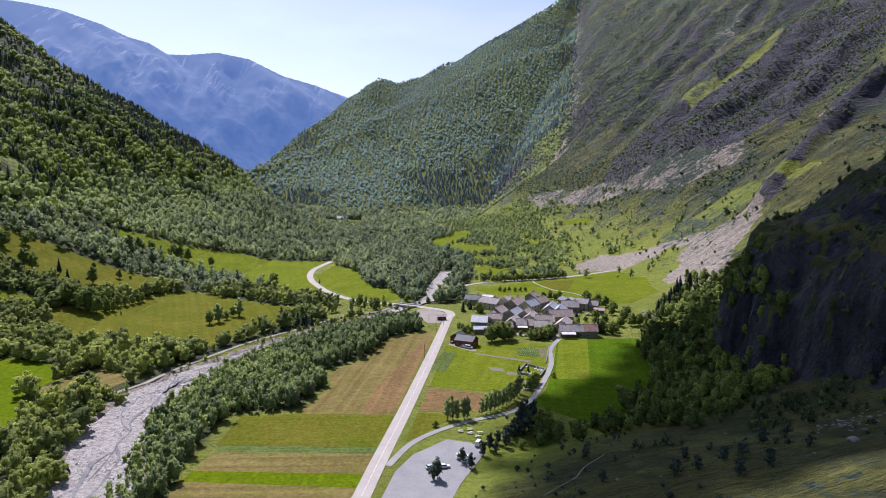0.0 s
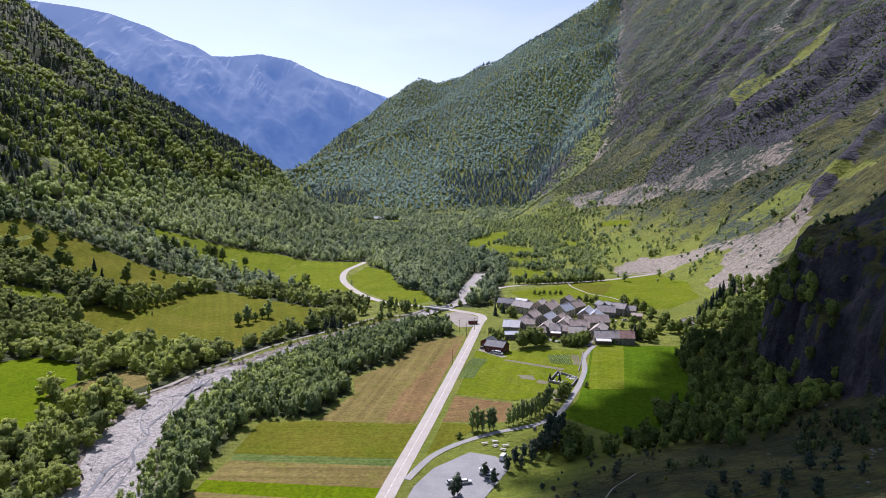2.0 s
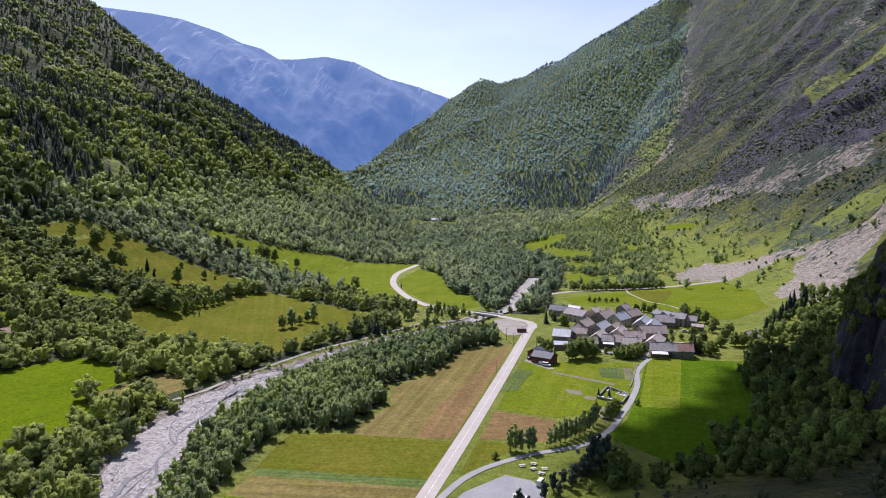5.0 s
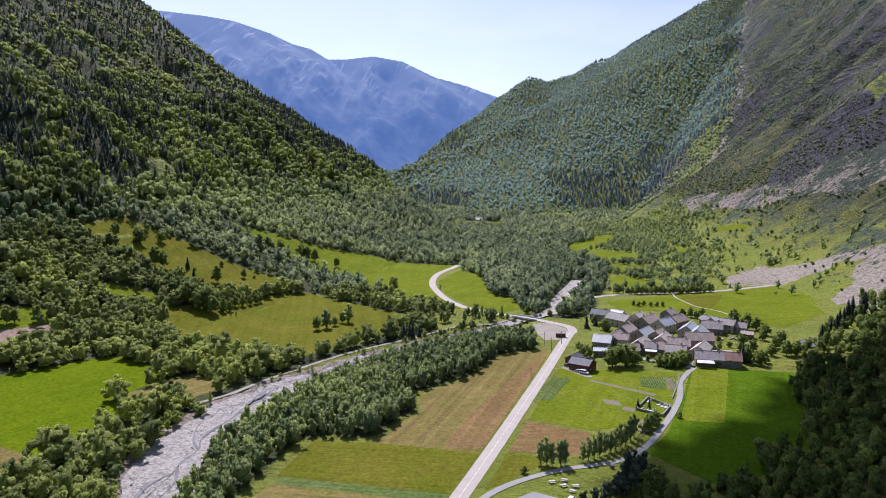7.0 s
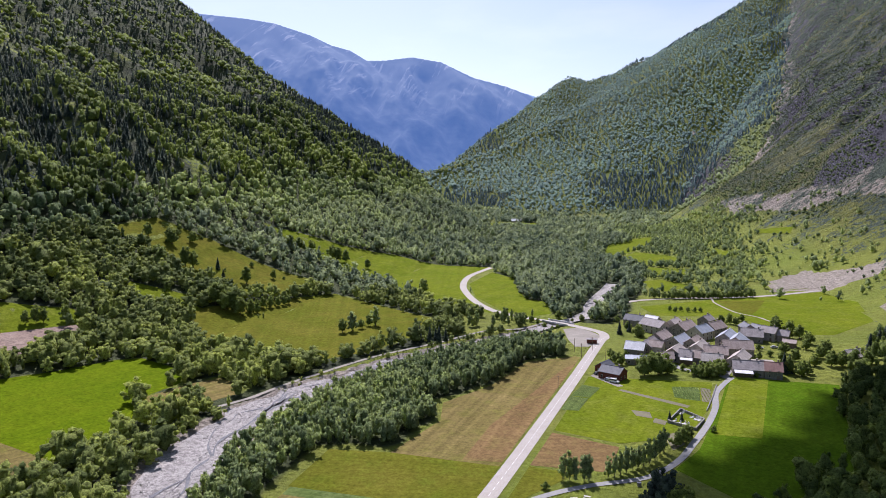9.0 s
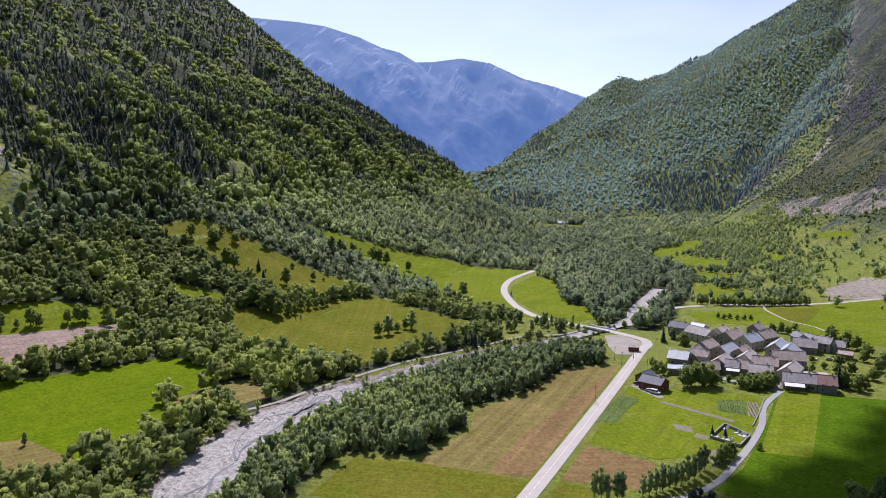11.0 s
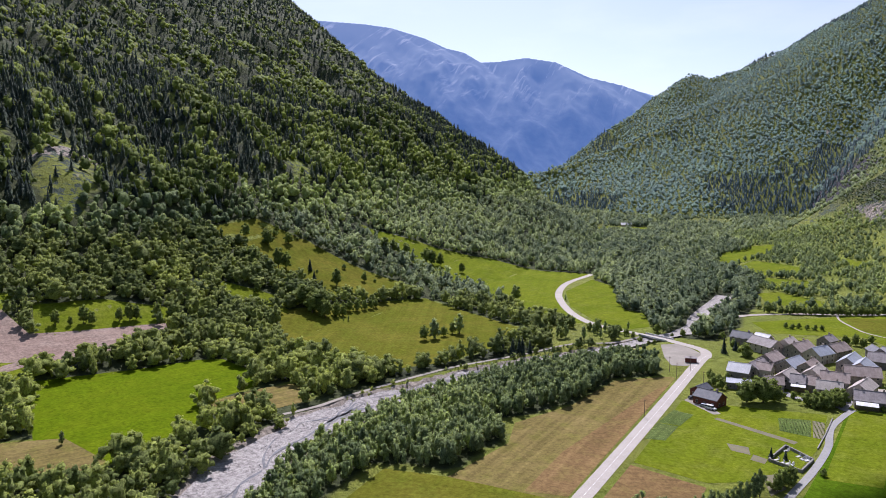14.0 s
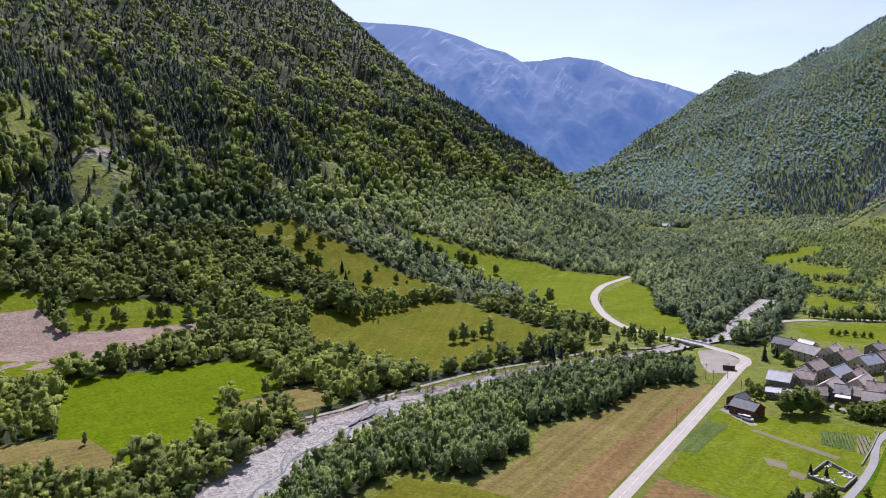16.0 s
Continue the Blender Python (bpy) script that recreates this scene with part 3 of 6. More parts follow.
def spread(low, high, start, growth):
    """Grid lines from low to high, close together about start and wider away from it."""
    up, down, step = [start], [start], 4.0
    while up[-1] < high:
        up.append(up[-1] + step + growth * max(up[-1] - start - 260, 0))
    while down[-1] > low:
        down.append(down[-1] - step - growth * max(start - 320 - down[-1], 0))
    return np.array(down[:0:-1] + up)


ground, corners = sheet("ground", spread(-2400, 2100, -60, 0.02), spread(-500, 4780, 420, 0.013), height, LAND)
tagged(ground, "alpine valley floor of grass rising into wooded and rocky slopes", "ground", kind="structure")
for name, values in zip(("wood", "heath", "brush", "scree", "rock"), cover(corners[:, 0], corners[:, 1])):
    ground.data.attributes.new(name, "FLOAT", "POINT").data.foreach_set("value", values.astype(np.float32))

RANGE = [(-2900, 3300, 1000), (-2250, 3685, 958), (-2116, 3766, 950), (-1985, 3841, 932), (-1814, 3936, 876), (-1706, 3994, 822), (-1612, 4037, 798), (-1542, 4073, 742), (-1431, 4113, 744), (-1272, 4162, 764), (-1111, 4212, 736), (-931, 4267, 648), (-743, 4310, 597), (-615, 4335, 547), (-524, 4353, 487), (-400, 4370, 380)]


def range_height(x, y):
    h = crest(x, y, RANGE, 0.62)
    rib = 0.7 * fractal(x * 0.94 + y * 0.34, (y * 0.94 - x * 0.34) * 0.3, 150, 5, 51) + 0.9 * (0.5 - np.abs(fractal(x * 0.94 + y * 0.34, (y * 0.94 - x * 0.34) * 0.25, 260, 4, 53)))
    return h + 60 * rib * smooth(5, 260, np.abs(900 - h)) * smooth(0, 120, RANGE_TOP(x, y) - h) - 6


def RANGE_TOP(x, y):
    return np.interp(x, [p[0] for p in RANGE], [p[2] for p in RANGE])


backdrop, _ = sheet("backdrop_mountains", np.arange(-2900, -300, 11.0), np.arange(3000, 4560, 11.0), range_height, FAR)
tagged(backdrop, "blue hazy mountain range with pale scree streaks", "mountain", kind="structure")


FARTHEST = [(-980, 4560, 640), (-822, 4607, 620), (-737, 4642, 601), (-651, 4675, 574), (-572, 4706, 543), (-480, 4720, 480), (-380, 4730, 400)]
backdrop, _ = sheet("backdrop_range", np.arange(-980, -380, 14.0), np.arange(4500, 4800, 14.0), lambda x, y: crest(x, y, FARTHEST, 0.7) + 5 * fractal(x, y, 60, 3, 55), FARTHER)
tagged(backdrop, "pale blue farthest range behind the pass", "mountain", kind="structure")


def drape(name, outline, material, label, category="field", lift=0.06, turn=0.0, kind="structure", cell=10.0):
    """A patch laid over the ground along an outline; turn: the way of its rows, degrees from +y."""
    bm = bmesh.new()
    bm.faces.new([bm.verts.new((x, y, 0)) for x, y in outline])
    bmesh.ops.triangulate(bm, faces=bm.faces[:])
    for axis in (0, 1):
        low, high = min(p[axis] for p in outline), max(p[axis] for p in outline)
        for k in range(1, int((high - low) / cell) + 1):
            co, no = [0, 0, 0], [0, 0, 0]
            co[axis], no[axis] = low + k * cell, 1
            bmesh.ops.bisect_plane(bm, geom=bm.verts[:] + bm.edges[:] + bm.faces[:], plane_co=co, plane_no=no)
    co = np.array([v.co for v in bm.verts])
    z = height(co[:, 0], co[:, 1]) + lift
    back = Matrix.Rotation(radians(-turn), 4, "Z")
    for v, h in zip(bm.verts, z):
        v.co = back @ Vector((v.co.x, v.co.y, h))
    bmesh.ops.recalc_face_normals(bm, faces=bm.faces[:])
    if sum(f.normal.z for f in bm.faces) < 0:
        bmesh.ops.reverse_faces(bm, faces=bm.faces[:])
    me = bpy.data.meshes.new(name)
    bm.to_mesh(me)
    bm.free()
    me.materials.append(material)
    ob = new(name, me)
    ob.rotation_euler.z = radians(turn)
    return tagged(ob, label, category, kind=kind)


def ribbon(line, half):
    """The outline of a band along a line; half: half its width, one number or one a point."""
    pts = [Vector(p) for p in line]
    left, right = [], []
    for k, p in enumerate(pts):
        way = (pts[min(k + 1, len(pts) - 1)] - pts[max(k - 1, 0)]).normalized()
        h = half[k] if isinstance(half, (list, tuple)) else half
        left.append(tuple(p + Vector((-way.y, way.x)) * h))
        right.append(tuple(p - Vector((-way.y, way.x)) * h))
    return left + right[::-1]


def curve(line, steps=6):
    """A smooth line through the points."""
    pts = [Vector(p) for p in line]
    pts = [pts[0] * 2 - pts[1]] + pts + [pts[-1] * 2 - pts[-2]]
    out = []
    for a, b, c, d in zip(pts, pts[1:], pts[2:], pts[3:]):
        for k in range(steps):
            u = k / steps
            out.append(tuple(0.5 * (2 * b + (c - a) * u + (2 * a - 5 * b + 4 * c - d) * u * u + (3 * b - a - 3 * c + d) * u**3)))
    return out + [tuple(pts[-2])]


def strip(name, line, half, material, label, category, lift, cross=3, rough=0.0, level=None, bank=0.6, least=-9.0):
    """A road or stream: a band of quads laid over the ground; rough: the height of its bars of gravel."""
    shape = np.array(ribbon(line, half))
    n = len(line)
    a, b = shape[:n, None], shape[n:][::-1, None]
    u = np.linspace(0, 1, cross + 1)[None, :, None]
    xy = a + (b - a) * u
    x, y = xy[..., 0], xy[..., 1]
    z = np.maximum(height(x, y), least) + lift if level is None else level + bank * np.abs(2 * u[..., 0] - 1) ** 3 + rough * fractal(x, y, 7, 3, 141)
    k = (np.arange(n - 1)[:, None] * (cross + 1) + np.arange(cross)).ravel()
    quads = np.stack([k, k + 1, k + cross + 2, k + cross + 1], 1)
    me = bpy.data.meshes.new(name)
    me.from_pydata(np.stack([x, y, z], -1).reshape(-1, 3).tolist(), [], quads.tolist())
    me.update()
    if me.polygons[0].normal.z < 0:
        me.flip_normals()
    me.materials.append(material)
    return tagged(new(name, me), label, category, kind="structure")


# fields on the valley floor
drape("field", LEFT_FIELD, LUSH, "bright green mown field beside the river woods", turn=-25)
drape("field", LEFT_TAN, STUBBLE, "small tan mown patch with tyre arcs", lift=0.12, turn=-25)
drape("field", MAIN_MEADOW, OLIVE, "olive mown hay meadow between hedgerows", turn=20)
drape("field", SIDE_MEADOW, GRASS, "small green pasture among trees", turn=30)
drape("field", UPPER_MEADOW, OLIVE, "dry sloping pasture with scattered trees", turn=60)
drape("field", BANK_MEADOW, GRASS, "long green meadow below the wooded slope", turn=12)
drape("field", ROAD_MEADOW, GRASS, "green meadow inside the road bend", turn=-15)
drape("field", PLOUGHED, PLOUGH, "bare pinkish ploughed field", turn=-30)
drape("field", PLOUGH_EDGE, GRASS, "grass margin of the ploughed field", turn=-30)
drape("field", STRIP, GRASS, "narrow green strip behind a tree row", turn=-30)
drape("field", HIGH_STRIP, GRASS, "small green clearing at the forest edge", turn=-30)
drape("field", LOW_TAN, STUBBLE, "dry stubble field by the river wood", lift=0.13, turn=-30)
drape("field", [(-55, 345), (-60, 368), (-44, 400), (-33, 449), (-8, 468), (-5, 466), (-21.5, 304), (-64, 306)], STUBBLE, "tan stubble field beside the straight road", turn=-6)
drape("field", [(-33, 345), (-12, 440), (-6.5, 452), (-21.5, 308), (-36, 306)], BROWN, "reddish brown strip of the stubble field", lift=0.11, turn=-6)
drape("field", [(-88, 303), (-64, 306), (-21.5, 304), (-24.5, 268), (-88, 269)], OLIVE, "yellow-green mown field", turn=-86)
drape("field", [(-87, 269), (-24.5, 268), (-25, 261), (-87, 263)], CROP, "strip of green crop rows", turn=-88)
drape("field", [(-87, 263), (-25, 261), (-28, 243), (-89, 246)], STUBBLE, "tan stubble strip", turn=-88)
drape("field", [(-89, 246), (-28, 243), (-29.5, 232), (-90, 237)], LUSH, "bright green strip of young crop", turn=-88)
drape("field", [(-90, 237), (-29.5, 232), (-32, 195), (-92, 195)], STUBBLE, "tan stubble strip", turn=-88)
drape("field", [(2, 428), (63, 434), (58, 392), (46, 352), (20, 338), (-6.5, 346)], GRASS, "green meadow in front of the village", turn=-10)
drape("field", [(-7, 343), (20, 334), (17, 309), (-11, 308)], BROWN, "small brown stubble field", turn=-70)
drape("field", [(-11, 307), (6, 305), (-3, 290), (-15, 272)], OLIVE, "strip of dry grass by the road", turn=-5)
drape("field", [(73, 444), (91, 445), (75, 358), (57, 358)], GRASS, "lighter mown half of a field", lift=0.1, turn=-8)
drape("field", [(72, 446), (124, 446), (118, 417), (104, 335), (66, 290), (40, 318), (50, 340), (62, 392)], DEEP, "large bright green field below the crag", turn=-8)
drape("field", [(28, 634), (88, 682), (130, 704), (182, 745), (196, 690), (188, 620), (150, 566), (120, 560), (96, 612), (40, 600)], GRASS, "green meadow behind the village", turn=-60)
drape("field", [(90, 677), (127, 688), (117, 649), (108, 623), (98, 633), (91, 658)], OLIVE, "brownish dry field behind the village", lift=0.12, turn=-60)
strip("path", curve([(86, 690), (86, 668), (91, 648), (98, 628), (112, 612), (120, 590)], 5), 0.8, EARTH, "faint pale path curving through the meadow", "path", 0.16)
strip("path", curve([(30, 205), (40, 214), (46, 227), (52, 235), (56, 240)], 5), 0.22, TRACK_EARTH, "narrow foot path on the dry slope", "path", 0.12)
for outline in SMALL_MEADOWS:
    drape("field", outline, GRASS, "small bright meadow between hedges", turn=-30, lift=0.15)
drape("field", BARN_MEADOW, GRASS, "far green meadow before white-roofed buildings", turn=-10, lift=0.2)
# river, its banks and channels
bed = curve(RIVER[2:11], 16)
n_bed = len(bed)
shore = [12.6 + 1.8 * math.sin(k * 0.26) + 1.3 * math.sin(k * 0.61 + 1) - 8.2 * min(max(k / n_bed - 0.42, 0) * 3.0, 1) for k in range(n_bed)]
strip("river", bed, shore, GRAVEL, "wide pale gravel river bed with shallow braids", "river", 0, 22, 0.14, -0.95)
for start, stop, way, wide in ((0, n_bed, 0.15, 0.55), (14, 60, 0.75, 0.4), (46, 78, 2.6, 0.95), (54, 76, -0.6, 0.8), (60, 118, 3.7, 0.8), (4, 30, 4.9, 0.5)):
    course = []
    for k in range(start, stop):
        p, q = Vector(bed[max(k - 1, 0)]), Vector(bed[min(k + 1, n_bed - 1)])
        d = (q - p).normalized()
        off = 0.8 * shore[k] * float(value_noise(k * 1.0, way * 40.0, 15, 161) + 0.22 * value_noise(k * 1.0, way * 40.0, 6.5, 163))
        course.append(tuple(Vector(bed[k]) + Vector((-d.y, d.x)) * off))
    strip("stream", course, [wide * float(0.8 + 0.9 * value_noise(k * 1.0, way * 9.0, 3, 165)) for k in range(len(course))], WATER, "thin grey braid of shallow water on gravel", "water", 0, 2, 0.0, -0.78, 0.0)
stones = np.random.default_rng(91)
spread_u, spread_k = stones.uniform(-0.92, 0.92, 4200), stones.integers(1, n_bed - 1, 4200)
ball_v = np.array([(1, 0, 0), (0, 1, 0), (-1, 0, 0), (0, -1, 0), (0, 0, 0.7), (0, 0, -0.4)], float)
ball_f = np.array([(0, 1, 4), (1, 2, 4), (2, 3, 4), (3, 0, 4)])
stone_v, stone_f = [], []
for k, u, r in zip(spread_k, spread_u, stones.gamma(2.0, 0.075, 4200)):
    p, q = Vector(bed[k - 1]), Vector(bed[k + 1])
    d = (q - p).normalized()
    at = Vector(bed[k]) + Vector((-d.y, d.x)) * u * shore[k] + d * stones.uniform(-1.5, 1.5)
    stone_f.append(ball_f + 6 * len(stone_v))
    stone_v.append(ball_v * stones.uniform(0.6, 1.4, (6, 1)) * min(r, 0.5) + (at.x, at.y, -0.9 + 0.6 * abs(u) ** 3))
me = bpy.data.meshes.new("river_stones")
me.from_pydata(np.concatenate(stone_v).tolist(), [], np.concatenate(stone_f).tolist())
me.materials.append(GRAVEL)
tagged(new("river_stones", me), "pale cobbles and boulders strewn over the river bed", "stones", kind="stuff")
lower = curve(RIVER[10:15], 8)
strip("river", lower, 5.0, GRAVEL, "pale gravel river bed under the bridge", "river", 0, 10, 0.14, -1.0)
strip("river", curve(RIVER[14:20], 5), 7.0, GRAVEL, "pale gravel river bed between woods", "river", 0, 8, 0.14, -1.0)
# roads
LANE_LINE = [(-20, 250), (-13, 270), (-3, 284), (11, 296), (30, 308), (41, 325), (48, 345), (55, 368), (60.5, 392), (63, 415), (69, 434), (74, 446)]
strip("road", curve(MAIN_ROAD, 5), 3.1, ASPHALT, "straight sun-bleached asphalt valley road", "road", 0.16, least=0.0)
strip("road", curve(LANE_LINE, 6), 1.4, LANE, "narrow grey lane curving to the village", "road", 0.18)
strip("road", curve([(10, 640), (28, 662), (60, 680), (91, 692), (131, 711), (182, 752)], 5), 2.6, EARTH, "pale lane crossing behind the village", "road", 0.14)
drape("car_park", [(-21.5, 215), (-17, 245), (-11.5, 260), (1.3, 275.5), (11, 272), (16.3, 263), (6, 235), (0, 210)], YARD, "grey asphalt car park", "car park", 0.15)
drape("yard", [(-22, 538), (-13, 544), (-4, 536), (3, 525), (2.5, 505), (-2, 493), (-10, 491), (-16, 508)], TRACK_EARTH, "pale gravel yard beside the bridge road", "yard", 0.12)


# ---- trees ----
def ico():
    g = (1 + 5**0.5) / 2
    v = np.array([(-1, g, 0), (1, g, 0), (-1, -g, 0), (1, -g, 0), (0, -1, g), (0, 1, g), (0, -1, -g), (0, 1, -g), (g, 0, -1), (g, 0, 1), (-g, 0, -1), (-g, 0, 1)]) / math.hypot(1, g)
    f = np.array([(0, 11, 5), (0, 5, 1), (0, 1, 7), (0, 7, 10), (0, 10, 11), (1, 5, 9), (5, 11, 4), (11, 10, 2), (10, 7, 6), (7, 1, 8), (3, 9, 4), (3, 4, 2), (3, 2, 6), (3, 6, 8), (3, 8, 9), (4, 9, 5), (2, 4, 11), (6, 2, 10), (8, 6, 7), (9, 8, 1)])
    return v, f


def joined(parts):
    verts, faces, at = [], [], 0
    for v, f in parts:
        verts.append(v)
        faces.append(f + at)
        at += len(v)
    return np.concatenate(verts), np.concatenate(faces)


def leafy(rng, count, leaf, wide, low=0.0, top=0.62, core=0.62, lobes=0.3, clumps=6, lift=0.55, cheap=False):
    """The crown of a broad-leaved tree of height 1: rounded clumps about an uneven body, with leaves standing out of them.
    Gives verts, faces and normals that follow the clumps and the crown's rounding."""
    a1, a2 = rng.uniform(0, 6, 2)

    def reach(t, turn):
        body = np.clip(np.sin(np.clip(t, 0, 1) ** top * math.pi), 0, 1) ** 0.75
        return wide * body * (1 + lobes * np.sin(3 * turn + a1 + 5 * t) * np.sin(7 * t + a2) + 0.5 * lobes * np.sin(5 * turn - a2 + 9 * t))

    if cheap:
        cv = np.array([(1, 0, 0), (0, 1, 0), (-1, 0, 0), (0, -1, 0), (0, 0, 1), (0, 0, -1)], float)
        cf = np.array([(0, 1, 4), (1, 2, 4), (2, 3, 4), (3, 0, 4), (1, 0, 5), (2, 1, 5), (3, 2, 5), (0, 3, 5)])
    else:
        cv, cf = ico()
    parts, normals = [], []
    body = cv * (wide * core, wide * core, (1 - low) * 0.44) * rng.uniform(0.8, 1.15, (len(cv), 1)) + (0, 0, low + (1 - low) * 0.46)
    parts.append((body, cf))
    normals.append(cv + (0, 0, lift))
    bosses = [(0, 0, low + (1 - low) * 0.46, wide * core, (1 - low) * 0.44)]
    for k in range(clumps):
        t = 0.16 + 0.78 * (k + rng.uniform(0, 0.8)) / max(clumps, 1)
        turn = k * 2.4 + rng.uniform(-0.5, 0.5)
        r = float(reach(np.array(t), np.array(turn))) * 0.66
        size = wide * rng.uniform(0.28, 0.46) * (0.8 if t > 0.8 else 1.0) * (6 / max(clumps, 6)) ** 0.4
        tall = size * max(0.85, 0.32 / wide)
        x, y, z = math.cos(turn) * r, math.sin(turn) * r, low + (1 - low) * t
        spun = cv @ np.array(Matrix.Rotation(rng.uniform(0, 6), 3, "Z"))
        parts.append((spun * rng.uniform(0.65, 1.2, (len(cv), 1)) * (size, size, tall) + (x, y, z), cf))
        normals.append(0.75 * spun + 0.45 * np.array((math.cos(turn), math.sin(turn), 2 * (t - 0.45))) + (0, 0, lift))
        bosses.append((x, y, z, size, tall))
    if count:
        bosses = np.array(bosses)
        share = bosses[:, 3] * bosses[:, 4]
        own = bosses[rng.choice(len(bosses), count, p=share / share.sum())]
        out = rng.normal(size=(count, 3)) + (0, 0, 0.25)
        out /= np.linalg.norm(out, axis=1)[:, None]
        mid = own[:, :3] + out * own[:, [3, 3, 4]] * rng.uniform(0.85, 1.15, (count, 1))
        mid[:, 2] = np.clip(mid[:, 2], 0.03, 1.05)
        tilt = out + rng.normal(0, 0.5, (count, 3))
        s = np.cross(tilt, rng.normal(size=(count, 3)))
        s /= np.linalg.norm(s, axis=1)[:, None] + 1e-9
        o = np.cross(tilt / np.linalg.norm(tilt, axis=1)[:, None], s)
        size = leaf * rng.uniform(0.6, 1.5, (count, 1))
        parts.append((np.stack([mid - s * size, mid + s * size * 0.85 + o * 0.3 * size, mid + o * size * 1.35], 1).reshape(-1, 3), np.arange(3 * count).reshape(-1, 3)))
        normals.append(np.repeat(out + (0, 0, lift), 3, 0))
    v, f = joined(parts)
    n = np.concatenate(normals)
    return v, f, n / (np.linalg.norm(n, axis=1)[:, None] + 1e-9)


def spruce_crown(rng, rows, each, wide, low=0.08):
    """A spruce of height 1: drooping boughs in whorls."""
    parts = []
    for k in range(rows):
        u = k / rows
        z, r = low + (1 - low) * u, wide * (1 - u) ** 0.85 * rng.uniform(0.85, 1.12)
        turn = np.arange(each) * 2 * math.pi / each + rng.uniform(0, 6)
        reach = r * rng.uniform(0.7, 1.15, each)
        half = 2.6 / each
        drop = 0.35 * reach + 0.02
        tip = np.stack([np.cos(turn) * reach, np.sin(turn) * reach, z - drop], 1)
        a = np.stack([np.cos(turn - half) * reach * 0.6, np.sin(turn - half) * reach * 0.6, z - drop * 0.75], 1)
        b = np.stack([np.cos(turn + half) * reach * 0.6, np.sin(turn + half) * reach * 0.6, z - drop * 0.75], 1)
        top = np.repeat([[0, 0, min(z + 1.5 * (1 - low) / rows, 1.0)]], each, 0)
        v = np.stack([top, a, tip, b], 1).reshape(-1, 3)
        q = np.arange(each)[:, None] * 4
        parts.append((v, np.concatenate([q + (0, 1, 2), q + (0, 2, 3)])))
    v, f = joined(parts)
    n = np.stack([v[:, 0], v[:, 1], 0.25 * wide + 0.0 * v[:, 2]], 1) + rng.normal(0, 0.03, v.shape)
    return v, f, n / (np.linalg.norm(n, axis=1)[:, None] + 1e-9)


def trunk(tall, thick, rng, limbs=3, high=0.55):
    """A tapered trunk with a few limbs, for a tree of height 1."""
    parts = []

    def rod(a, b, ra, rb, n=5):
        a, b = np.array(a, float), np.array(b, float)
        way = (b - a) / np.linalg.norm(b - a)
        s = np.cross(way, (0.3, 0.9, 0.1))
        s /= np.linalg.norm(s)
        o = np.cross(way, s)
        t = np.arange(n) * 2 * math.pi / n
        ring = np.cos(t)[:, None] * s + np.sin(t)[:, None] * o
        k = np.arange(n)
        m = (k + 1) % n
        parts.append((np.concatenate([a + ring * ra, b + ring * rb]), np.concatenate([np.stack([k, m, m + n], 1), np.stack([k, m + n, k + n], 1)])))

    bend = rng.uniform(-0.02, 0.02, 2)
    rod((0, 0, -0.03), (*bend, tall * 0.5), thick, thick * 0.7)
    rod((*bend, tall * 0.5), (0, 0, tall), thick * 0.7, thick * 0.25)
    for k in range(limbs):
        t, z = k * 2.4 + rng.uniform(0, 1), tall * rng.uniform(0.35, 0.7)
        rod((*bend, z), (math.cos(t) * 0.18, math.sin(t) * 0.18, z + 0.22), thick * 0.4, thick * 0.12, 4)
    return joined(parts)


def triangles(name, verts, faces, materials, normals=None, tone=None):
    me = bpy.data.meshes.new(name)
    me.vertices.add(len(verts))
    me.vertices.foreach_set("co", verts.astype(np.float32).ravel())
    me.loops.add(faces.size)
    me.loops.foreach_set("vertex_index", faces.astype(np.int32).ravel())
    me.polygons.add(len(faces))
    me.polygons.foreach_set("loop_start", np.arange(0, faces.size, 3, dtype=np.int32))
    for m in materials:
        me.materials.append(m)
    me.update(calc_edges=True)
    if normals is not None:
        me.attributes.new("custom_normal", "FLOAT_VECTOR", "POINT").data.foreach_set("vector", normals.astype(np.float32).ravel())
    if tone is not None:
        me.attributes.new("tone", "FLOAT", "POINT").data.foreach_set("value", tone.astype(np.float32))
    return me


